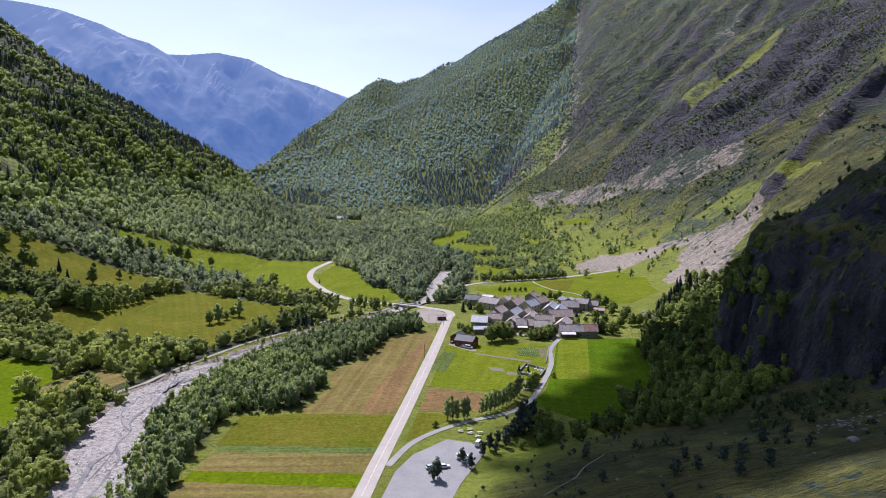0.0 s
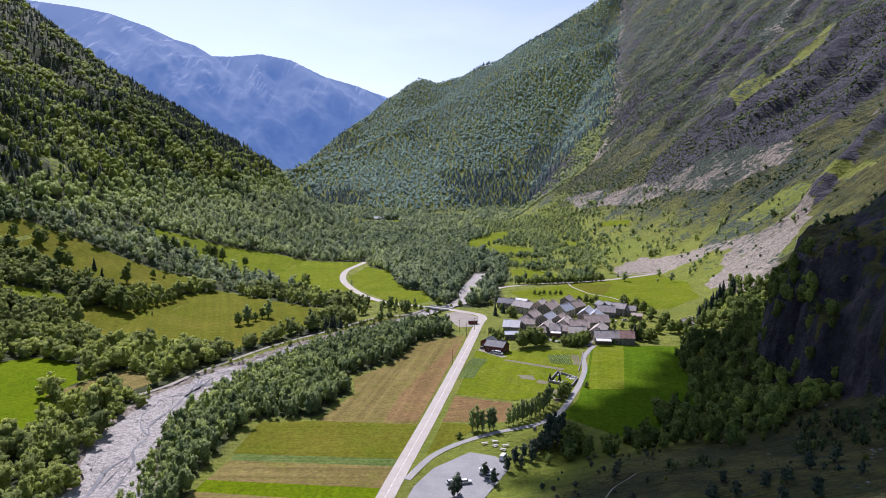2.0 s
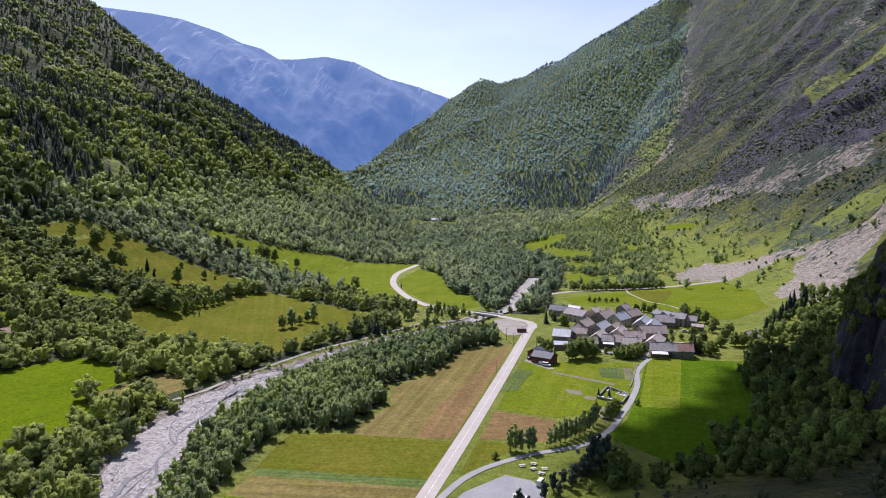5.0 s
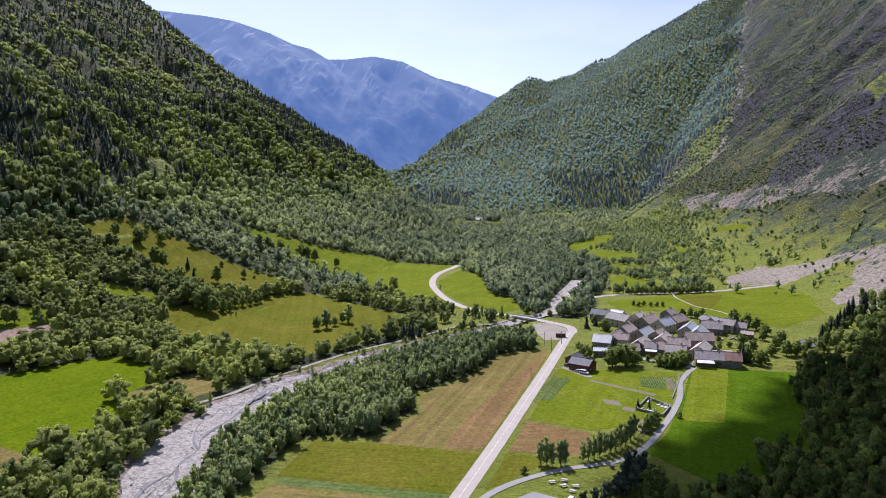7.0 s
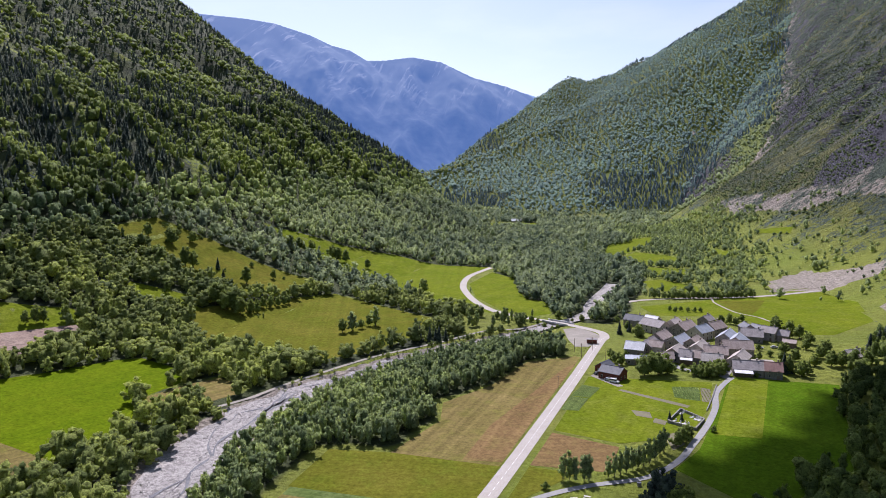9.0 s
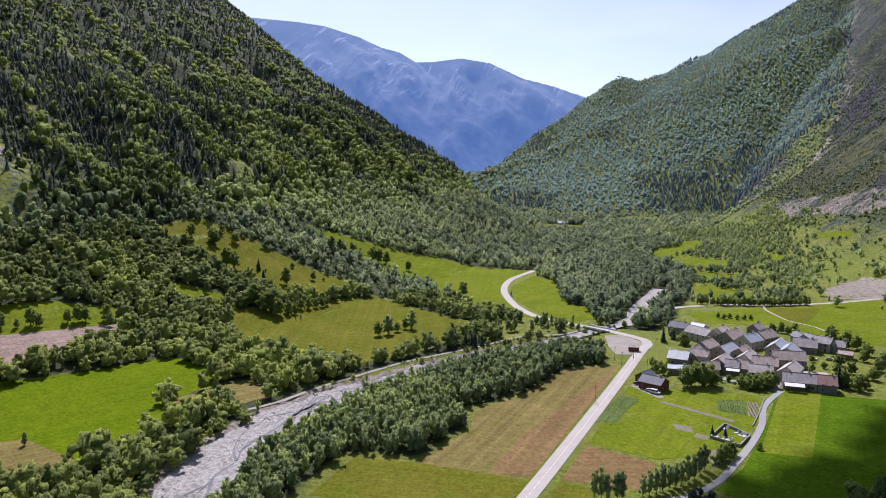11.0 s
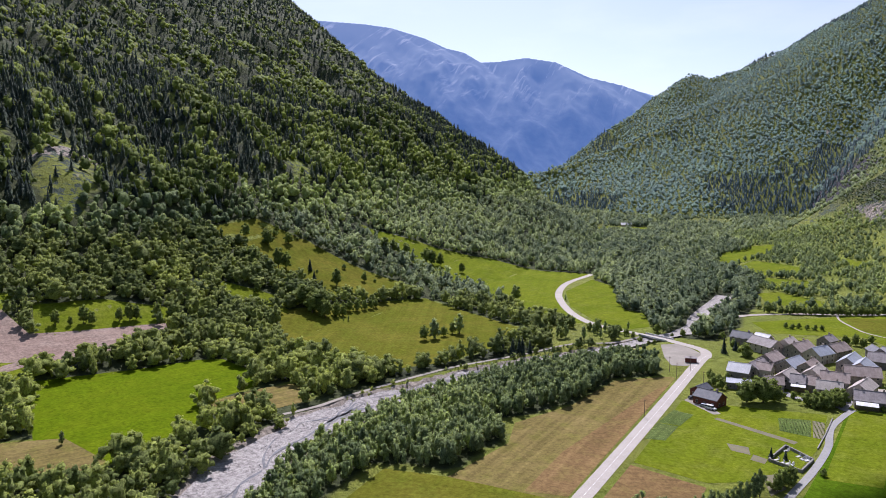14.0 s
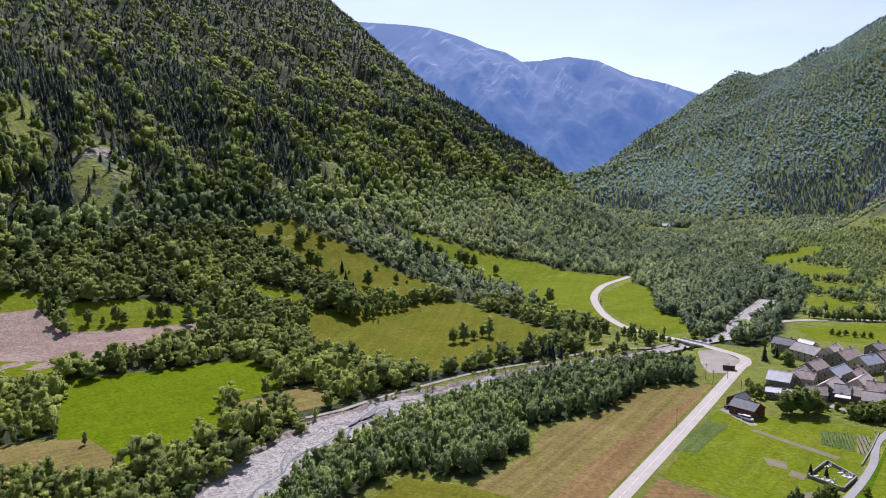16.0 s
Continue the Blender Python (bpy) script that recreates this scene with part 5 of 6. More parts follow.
PANE_MESH = mesh_of("pane", one_box(0.85, 0.05, 1.15), DARK_PANE)
SURROUND = bmesh.new()
for sx, sz, px, pz in ((1.15, 0.13, 0, 0.64), (1.15, 0.13, 0, -0.64), (0.13, 1.2, -0.5, 0), (0.13, 1.2, 0.5, 0), (0.05, 1.15, 0, 0)):
    box(SURROUND, px, 0.0, pz, sx, 0.09, sz)
SURROUND_MESH = mesh_of("window_frame", SURROUND, FRAME_WOOD)
DOOR_MESH = mesh_of("door", one_box(1.2, 0.08, 2.1, 1.05, 0.02), PLANK)


def house(a, b, top, half, wall_material, roof_material, label, name="house", pitch=35.0, group="village houses", chimneys=1, windows=True, longest=17.0):
    """A gabled house under the ridge from a to b."""
    a, b = Vector(a), Vector(b)
    mid, way = (a + b) / 2, (b - a)
    length = max(min(way.length, longest), 6.0)
    eave = max(top - half * math.tan(radians(pitch)), 2.3)
    top = eave + half * math.tan(radians(pitch))
    base = float(height(mid.x, mid.y))
    home = thing(name, label, "house", pose(mid.x, mid.y, base, 0, 0, math.degrees(math.atan2(way.y, way.x))), group)
    bm = bmesh.new()
    ends = []
    for x in (-length / 2, length / 2):
        ends.append([bm.verts.new((x, y, z)) for y, z in ((-half, -0.6), (half, -0.6), (half, eave), (0, top - 0.12), (-half, eave))])
    for k in range(5):
        bm.faces.new((ends[0][k], ends[0][(k + 1) % 5], ends[1][(k + 1) % 5], ends[1][k]))
    bm.faces.new(ends[0])
    bm.faces.new(ends[1])
    bmesh.ops.recalc_face_normals(bm, faces=bm.faces[:])
    part("wall", bm, wall_material, home)
    over, thick = 0.55, 0.22
    slope = Vector((0, half, -(top - eave))).normalized()
    run = math.hypot(half, top - eave) + over
    for s in (-1, 1):
        bm = bmesh.new()
        jit = random.Random(int(mid.x * 10 + mid.y + s))
        rows = []
        for x in (-length / 2 - 0.4, length / 2 + 0.4):
            for u in (0, 1):
                sag = jit.uniform(-0.06, 0.06)
                rows.append((x, s * slope.y * run * u, top + slope.z * run * u + 0.1 + sag))
        up = [bm.verts.new(p) for p in (rows[0], rows[1], rows[3], rows[2])]
        down = [bm.verts.new((p[0], p[1], p[2] - thick)) for p in (rows[0], rows[1], rows[3], rows[2])]
        bm.faces.new(up)
        bm.faces.new(down[::-1])
        for k in range(4):
            bm.faces.new((up[k], down[k], down[(k + 1) % 4], up[(k + 1) % 4]))
        bmesh.ops.recalc_face_normals(bm, faces=bm.faces[:])
        part("roof", bm, roof_material, home)
    bm = one_box(length + 0.9, 0.35, 0.14, top + 0.13, 0.03)
    part("ridge_cap", bm, roof_material, home)
    for k in range(chimneys):
        x = length * (0.28 if k == 0 else -0.3)
        bm = bmesh.new()
        box(bm, x, 0.5, top + 0.25, 0.7, 0.7, 1.7)
        box(bm, x, 0.5, top + 1.15, 0.85, 0.85, 0.14)
        part("chimney", bm, BRICK, home)
    if windows:
        count = max(int(length / 3.6), 1)
        floors = [1.5] if eave < 4.2 else [1.5, 4.0]
        for s in (-1, 1):
            for z in floors:
                for k in range(count):
                    x = (k + 0.5 - count / 2) * length / count
                    if z < 2 and k == count // 2:
                        shared("door", DOOR_MESH, home, pose(x, s * (half + 0.02), 0, 0, 0, 0))
                        continue
                    w = shared("window", SURROUND_MESH, home, pose(x, s * (half + 0.03), z, 0, 0, 0))
                    shared("pane", PANE_MESH, w, Matrix())
        for s in (-1, 1):
            for y in (-half * 0.42, half * 0.42):
                for z in floors:
                    w = shared("window", SURROUND_MESH, home, pose(s * (length / 2 + 0.03), y, z, 0, 0, 90))
                    shared("pane", PANE_MESH, w, Matrix())
    return home


def lean_to(x, y, turn, long, deep, high, material, label):
    """A low shed with one sloping roof on posts."""
    shed = thing("lean_to", label, "shed", pose(x, y, float(height(x, y)), 0, 0, turn))
    bm = bmesh.new()
    box(bm, 0, 0, high, long, deep, 0.14, Matrix.Rotation(radians(10), 4, "X"))
    part("roof", bm, material, shed)
    for px in (-long / 2 + 0.3, 0, long / 2 - 0.3):
        bm = bmesh.new()
        box(bm, px, -deep / 2 + 0.25, high / 2 - 0.5, 0.2, 0.2, high)
        part("post", bm, PLANK, shed)
    bm = bmesh.new()
    box(bm, 0, deep / 2 - 0.2, high / 2 - 0.2, long, 0.2, high)
    part("wall", bm, PLANK, shed)
    return shed


house((18.5, 565.6), (30, 561), 7.5, 4.5, GREY_WALL, DARK_SLATE, "grey rendered house with a dark slate roof beside conifers")
house((29.5, 552), (44.5, 539), 8.5, 5.0, CREAM_WALL, SLATE, "long rendered house with a grey slate roof")
house((32, 565), (40, 560), 7.5, 4.0, GREY_WALL, WHITE_TIN, "small house with a pale sheet metal roof", chimneys=0)
house((47, 546), (52, 556), 8.5, 5.0, CREAM_WALL, PALE_SLATE, "rendered house with a pale slate roof")
house((51, 536), (60, 551), 8.5, 5.5, STONE_WALL, BROWN_SLATE, "large stone farmhouse with a brown slate roof", chimneys=2)
house((37, 503), (43, 516), 8.5, 4.5, STONE_WALL, BROWN_SLATE, "stone house with a brown-grey slate roof")
house((30, 488), (36, 502), 7.0, 4.5, STONE_WALL, SLATE, "low stone barn with a slate roof", chimneys=0)
house((20, 483.5), (30.5, 481.5), 7.5, 5.0, GREY_WALL, WHITE_TIN, "barn with a white sheet metal roof", chimneys=0)
house((33.5, 491.5), (41, 489.5), 7.0, 4.0, CREAM_WALL, BROWN_SLATE, "cream house with a brown roof")
house((20, 462), (31, 462.3), 4.5, 4.0, GREY_WALL, BLUE_TIN, "long low shed with a grey metal roof", pitch=16, chimneys=0)
house((45, 470), (49.5, 483), 8.0, 4.5, STONE_WALL, PALE_SLATE, "stone barn gable with a pale slate roof", chimneys=0)
house((47, 497), (54, 511), 8.0, 5.0, STONE_WALL, BLUE_TIN, "barn with a blue-grey sheet metal roof", chimneys=0)
house((37, 466), (45.6, 467), 6.5, 4.0, STONE_WALL, BROWN_SLATE, "stone shed with a mossy dark roof", chimneys=0)
house((61, 527.5), (69, 538.5), 9.0, 5.0, CREAM_WALL, BLUE_TIN, "tall house with a blue metal roof and a cream gable")
house((70.5, 543), (79, 554.5), 8.5, 5.0, STONE_WALL, BROWN_SLATE, "long house with a brown slate roof")
house((49, 471.8), (55.6, 471), 7.5, 4.5, STONE_WALL, SLATE, "stone house with a grey roof over a white awning")
house((55.9, 472.2), (61.5, 470.8), 7.3, 4.5, GREY_WALL, BROWN_SLATE, "narrow stone house with a brown roof")
house((62.5, 478.5), (75, 477.5), 9.0, 5.0, STONE_WALL, BROWN_SLATE, "long stone house with a brown roof and two chimneys", chimneys=2)
house((60, 463.5), (71, 462.7), 8.0, 4.5, CREAM_WALL, PALE_SLATE, "cream house with a beige roof facing the gardens")
house((58.5, 481), (63, 495), 8.5, 4.5, CREAM_WALL, PALE_SLATE, "gabled house with a pinkish slate roof")
house((56.5, 494), (61, 505), 8.5, 4.2, STONE_WALL, BROWN_SLATE, "stone house with a worn brown roof")
house((76.5, 511), (82, 528), 9.0, 5.0, STONE_WALL, BLUE_TIN, "barn with a blue sheet metal roof", chimneys=0)
house((82, 503), (86, 517), 9.0, 6.0, STONE_WALL, BLUE_TIN, "broad barn with a pale blue sheet metal roof", chimneys=0)
house((89.4, 535.8), (102, 534), 8.0, 5.5, GREY_WALL, SLATE, "long house with a grey slate roof")
house((74.3, 496.6), (90.5, 498), 8.5, 5.5, STONE_WALL, BROWN_SLATE, "large brown-roofed stone barn", chimneys=0)
house((103, 544), (111, 539.5), 8.5, 4.5, CREAM_WALL, SLATE, "cream house with rows of windows")
house((77.5, 463), (83, 478), 8.0, 4.5, CREAM_WALL, PALE_SLATE, "gabled cream house with a pale roof")
house((75, 455), (90, 454.5), 7.5, 5.0, STONE_WALL, SLATE, "long stone farm building beside the green field", chimneys=2)
house((90.2, 453), (98.5, 452.6), 7.9, 5.0, GREY_WALL, RED_SLATE, "house end with a red-brown roof and skylights")
house((69, 565), (74, 573), 8.5, 4.0, GREY_WALL, SLATE, "small grey-roofed house at the village edge")
house((93.5, 556), (96, 546), 8.0, 3.5, GREY_WALL, DARK_SLATE, "narrow stone house with a dark slate roof", chimneys=0)
house((98.3, 552), (103, 546), 8.0, 4.0, STONE_WALL, DARK_SLATE, "small house with a dark gable", chimneys=0)
house((112, 541), (118, 539), 7.0, 4.0, STONE_WALL, SLATE, "low stone house under trees")
house((112, 525.6), (119, 523.5), 4.5, 3.5, PLANK, BROWN_SLATE, "weathered open shed in a garden", pitch=20, chimneys=0, windows=False)
house((138, 494), (148, 501.5), 7.0, 4.5, GREY_WALL, PALE_SLATE, "lone grey-roofed house among trees below the crag")
house((9, 431.5), (19.5, 426.3), 6.6, 4.3, RED_BOARD, DARK_SLATE, "red-brown wooden chalet with a dark slate roof", name="chalet", pitch=32, group="")
house((7.5, 438), (11.5, 446), 5.2, 3.2, RED_BOARD, DARK_SLATE, "small chalet annex with a dark roof", name="chalet", pitch=32, group="", chimneys=0)
house((-3.4, 502.3), (1.6, 503), 3.2, 1.6, RED_BOARD, SLATE, "little red-brown hut on the gravel yard", name="hut", pitch=14, group="", chimneys=0, windows=False)
house((27.5, 280.5), (30.5, 284), 3.4, 1.7, RED_BOARD, PALE_SLATE, "small red-brown cabin under dark trees", name="cabin", pitch=18, group="", chimneys=0, windows=False)
house((-213, 1446), (-195, 1449), 7.0, 5.0, CREAM_WALL, WHITE_TIN, "far pale building with a white roof", name="barn", group="", chimneys=0, windows=False, longest=22)
house((-187, 1452), (-175, 1452), 7.0, 4.5, CREAM_WALL, WHITE_TIN, "far white-roofed building among woods", name="barn", group="", chimneys=0, windows=False)
lean_to(79.5, 447, -2, 9.0, 4.0, 3.4, WHITE_TIN, "white sheet metal lean-to against the long house")
lean_to(52.3, 465.0, -6, 6.6, 3.0, 3.6, WHITE_TIN, "white awning roof in front of a stone house")


def car(x, y, turn, paint, label, van=False):
    """A parked car with shaped body, windows and wheels."""
    auto = thing("car", label, "car", pose(x, y, float(height(x, y)) + 0.2, 0, 0, turn), "parked cars")
    long, wide, low, tall = (5.0, 1.95, 1.1, 2.1) if van else (4.2, 1.75, 0.85, 1.45)
    bm = bmesh.new()
    box(bm, 0, 0, 0.28 + (low - 0.28) / 2, long, wide, low - 0.28)
    soften(bm, 0.14)
    body = part("body", bm, paint, auto)
    bm = bmesh.new()
    back, frontal = (-long / 2 + 0.1, long / 2 - 0.9) if van else (-long / 2 + 0.35, long / 2 - 1.15)
    for v in box(bm, (back + frontal) / 2, 0, (low + tall) / 2, frontal - back, wide * 0.94, tall - low):
        if v.co.z > (low + tall) / 2:
            v.co.x += (-0.55 if v.co.x > 0 else (0.05 if van else 0.4))
            v.co.y *= 0.84
    soften(bm, 0.1)
    part("cabin", bm, paint, body)
    bm = bmesh.new()
    for v in box(bm, (back + frontal) / 2, 0, low + (tall - low) * 0.48, (frontal - back) * 0.96, wide * 0.955, (tall - low) * 0.55):
        if v.co.z > low + (tall - low) * 0.48:
            v.co.x += (-0.28 if v.co.x > 0 else (0.03 if van else 0.22))
            v.co.y *= 0.92
    part("window", bm, DARK_PANE, body)
    for wx in (-long * 0.31, long * 0.31):
        for wy in (-wide / 2 + 0.1, wide / 2 - 0.1):
            bm = bmesh.new()
            bmesh.ops.create_cone(bm, cap_ends=True, segments=14, radius1=0.33, radius2=0.33, depth=0.22, matrix=pose(wx, wy, 0.33, 90))
            wheel = part("wheel", bm, RUBBER, auto)
            bm = bmesh.new()
            bmesh.ops.create_cone(bm, cap_ends=True, segments=10, radius1=0.19, radius2=0.19, depth=0.24, matrix=pose(wx, wy, 0.33, 90))
            part("rim", bm, SILVER_PAINT, wheel)
    return auto


car(-4.2, 247.5, 20, SILVER_PAINT, "silver car parked on the asphalt car park")
car(0.4, 248.2, 12, WHITE_PAINT, "white hatchback beside a small tree")
car(7.2, 256.5, 15, WHITE_PAINT, "white van parked under trees", True)
car(8.8, 253.2, 15, SILVER_PAINT, "silver estate car parked beside a van")
car(13.8, 269.5, 70, WHITE_PAINT, "white camper van at the car park edge", True)
car(13.8, 438.2, -35, DARK_PAINT, "dark car by the chalet")
car(6.0, 433.5, 60, DARK_PAINT, "dark car in the chalet drive")
car(15.3, 420.5, -25, WHITE_PAINT, "white van parked on grass by the chalet", True)
car(12.4, 423.0, -25, SILVER_PAINT, "pale car parked on grass by the chalet")
car(97.5, 515, 10, WHITE_PAINT, "white car parked behind a garden wall")
car(106, 518, 10, SILVER_PAINT, "silver car in a yard of the village")


def picnic_table(x, y, turn):
    table = thing("picnic_table", "bleached wooden picnic table on mown grass", "table", pose(x, y, float(height(x, y)), 0, 0, turn), "picnic tables")
    part("tabletop", one_box(2.2, 0.95, 0.08, 0.76, 0.01), TABLE_WOOD, table)
    for s in (-1, 1):
        bm = bmesh.new()
        box(bm, 0, s * 0.82, 0.46, 2.2, 0.36, 0.07)
        part("bench", bm, TABLE_WOOD, table)
        for e in (-0.8, 0.8):
            bm = bmesh.new()
            box(bm, e, s * 0.5, 0.38, 0.09, 0.1, 0.8, Matrix.Rotation(radians(s * 12), 4, "X"))
            part("leg", bm, TABLE_WOOD, table)
    return table


for x, y, turn in ((7, 284, 20), (11, 286.3, -10), (11, 281.8, 35), (15, 282.3, 15), (14, 278.2, -20)):
    picnic_table(x, y, turn)
bin_thing = thing("litter_bin", "grey box bin beside the lane", "bin", pose(27.4, 300.5, 0.0, 0, 0, 20))
part("body", one_box(1.3, 1.1, 1.2, 0.6, 0.05), DRY_STONE, bin_thing)
bm = bmesh.new()
box(bm, 0, 0, 1.25, 1.4, 1.2, 0.1)
part("lid", bm, DARK_SLATE, bin_thing)


# the walled graveyard
GRAVES = [(45.3, 385), (54.4, 374), (50, 361), (39.3, 367.5)]
for k, (p, q) in enumerate(zip(GRAVES, GRAVES[1:] + GRAVES[:1])):
    p, q = Vector(p), Vector(q)
    d = q - p
    wall = thing("stone_wall", "low dry stone wall round the graveyard", "wall", pose((p.x + q.x) / 2, (p.y + q.y) / 2, 0, 0, 0, math.degrees(math.atan2(d.y, d.x))), "graveyard walls")
    part("masonry", one_box(d.length + 0.25, 0.45, 1.1, 0.55, 0.04), DRY_STONE, wall)
    bm = bmesh.new()
    box(bm, 0, 0, 1.16, d.length + 0.4, 0.56, 0.1)
    part("coping", bm, DRY_STONE, wall)
spot = random.Random(5)
for k in range(14):
    u, v = spot.uniform(0.12, 0.9), (0.14 if k % 3 else 0.8) + spot.uniform(-0.05, 0.06)
    a, b = Vector(GRAVES[0]).lerp(GRAVES[1], u), Vector(GRAVES[3]).lerp(GRAVES[2], u)
    p = a.lerp(b, v)
    grave = thing("grave", "pale stone grave with an upright headstone", "grave", pose(p.x, p.y, 0.02, 0, 0, -50), "graves")
    bm = bmesh.new()
    box(bm, 0, 0, 0.15, 0.9, 1.9, 0.3)
    soften(bm, 0.03)
    part("slab", bm, PALE_STONE, grave)
    bm = bmesh.new()
    box(bm, 0, 0.95, 0.6, 0.8, 0.15, 1.2)
    soften(bm, 0.04)
    part("headstone", bm, PALE_STONE, grave)


# garden plots, bridge and road marks
def rows_of_plants(name, outline, gap, turn, tall, label, material):
    """Vegetables in rows: little leafy tufts."""
    xs, ys = [p[0] for p in outline], [p[1] for p in outline]
    gr = np.random.default_rng(int(500 + xs[0] * 7))
    c, s = math.cos(radians(turn)), math.sin(radians(turn))
    u, v = np.meshgrid(np.arange(-40, 40, gap), np.arange(-40, 40, 0.8))
    x = sum(xs) / len(xs) + u.ravel() * c - v.ravel() * s
    y = sum(ys) / len(ys) + u.ravel() * s + v.ravel() * c
    ok = inside(x, y, list(outline)) & (gr.random(len(x)) > 0.2)
    x, y = x[ok] + gr.normal(0, 0.08, ok.sum()), y[ok] + gr.normal(0, 0.08, ok.sum())
    spots = np.stack([x, y, height(x, y)], 1)
    vv, ff, nn, tt = planted(spots, LOW_BROAD, gr.uniform(0.6, 1.2, len(x)) * tall, gr)
    return tagged(new(name, triangles(name, vv, ff, [material], nn, tt)), label, "plants", kind="stuff")


SOIL = road_material("garden_soil", (0.155, 0.142, 0.08), (0.215, 0.195, 0.115))
for outline, gap in (([(-4, 394), (0, 413), (9, 410), (5, 393)], 1.3), ([(-6.5, 372), (-4.3, 393), (4.5, 392), (1.5, 373)], 1.3)):
    drape("garden_plot", outline, CROP, "garden plot with vegetable rows", "garden", 0.1, turn=-10)
    rows_of_plants("vegetable_rows", outline, gap, 80, 0.45, "rows of vegetables in a garden plot", GREY_LEAF)
drape("garden_plot", [(43, 421), (56, 423), (55, 401), (43.5, 404)], CROP, "square plot of green vegetables", "garden", 0.12, turn=-80)
drape("garden_plot", [(56.5, 423), (61.2, 422), (59.5, 400), (55.7, 401)], SOIL, "dug garden plot beside the lane", "garden", 0.12)
rows_of_plants("vegetable_rows", [(43, 421), (56, 423), (55, 401), (43.5, 404)], 1.2, 5, 0.55, "rows of green vegetables", GREY_LEAF)
rows_of_plants("vegetable_rows", [(56.5, 423), (61.2, 422), (59.5, 400), (55.7, 401)], 1.4, 5, 0.6, "sparse rows of vegetables", LEAF)
drape("garden_plot", [(17.5, 408), (19, 410.3), (50, 393), (48.5, 389.5)], SOIL, "long narrow dug garden strip", "garden", 0.12, turn=60)
drape("garden_plot", [(24, 380), (32, 379), (33, 371), (26, 373)], SOIL, "small bare patch of garden soil", "garden", 0.12)
drape("garden_plot", [(34, 372), (39, 369), (38, 364), (33, 366)], SOIL, "small bare patch of garden soil", "garden", 0.12)
drape("garden_plot", [(37, 352), (42, 356), (45, 344), (40, 336)], SOIL, "bare strip beside the lane", "garden", 0.12)
drape("drive", [(3, 430), (5, 436), (9, 434), (15, 424), (20, 416), (17, 414), (9, 423)], TRACK_EARTH, "pale gravel drive of the chalet", "drive", 0.1)
strip("street", curve([(72, 444), (66, 451), (56, 453), (48, 458), (46, 463)], 5), 2.2, LANE, "grey village street in front of the houses", "road", 0.17)
drape("yard", [(70, 484), (86, 487), (100, 489), (101, 481), (90, 478), (84, 470), (73, 468)], EARTH, "pale gravel yard between the village houses", "yard", 0.1)
drape("yard", [(60, 506), (72, 514), (75, 502), (72, 486), (64, 482)], LANE, "grey paved yard between stone houses", "yard", 0.1)
strip("street", curve([(70, 447), (73, 458), (72, 470), (70, 490), (66, 520), (60, 528)], 5), 2.0, LANE, "grey village street between houses", "road", 0.16)
strip("track", curve(TRACK, 5), 1.3, TRACK_EARTH, "pale track along the river bank", "track", 0.14, least=-0.3)
MARK = plain("road_paint", (0.72, 0.72, 0.70), 0.7, vary=0.15)
bm = bmesh.new()
walk_line = [Vector(p) for p in curve(MAIN_ROAD[:7], 5)]
run = 0.0
for p, q in zip(walk_line, walk_line[1:]):
    d = (q - p).normalized()
    n = Vector((-d.y, d.x))
    t = 0.0
    while t < (q - p).length:
        if (run + t) % 4.5 < 0.3:
            o = p + d * t
            corners4 = [o - n * 0.11, o + n * 0.11, o + n * 0.11 + d * 2.6, o - n * 0.11 + d * 2.6]
            bm.faces.new([bm.verts.new((c.x, c.y, 0.22)) for c in corners4])
        t += 0.3
    run += (q - p).length
bmesh.ops.recalc_face_normals(bm, faces=bm.faces[:])
me = mesh_of("road_marking", bm, MARK)
tagged(new("road_marking", me), "white dashed centre line of the road", "marking", kind="structure")
bridge = thing("bridge", "low concrete road bridge with parapets over the river", "bridge", pose(-27.5, 556.7, 0.15, 0, 0, -30))
for s in (-1, 1):
    bm = bmesh.new()
    box(bm, 0, s * 3.6, 0.45, 22, 0.35, 0.95)
    soften(bm, 0.04)
    part("parapet", bm, PALE_STONE, bridge)
bm = bmesh.new()
box(bm, 0, 0, -0.35, 22, 7.4, 0.6)
part("deck", bm, DRY_STONE, bridge)
for x, y in ((0.5, 484), (-4.5, 466), (-9.5, 478), (9.5, 455), (-10.5, 398)):
    pole = thing("utility_pole", "grey wooden utility pole beside the road", "pole", pose(x, y, 0, 0, 0, -8), "utility poles")
    bm = bmesh.new()
    bmesh.ops.create_cone(bm, cap_ends=True, segments=8, radius1=0.15, radius2=0.1, depth=8.6, matrix=pose(0, 0, 4.0))
    part("post", bm, PLANK, pole)
    bm = bmesh.new()
    box(bm, 0, 0, 7.7, 1.3, 0.1, 0.12)
    part("crossarm", bm, PLANK, pole)


# single trees
def tree_kind(seed, crown, stem, leaf_material, tone):
    v, f, n = crown
    c = triangles("crown", v, f, [leaf_material], n, np.full(len(v), tone))
    t = triangles("trunk", *stem, [BARK])
    return c, t


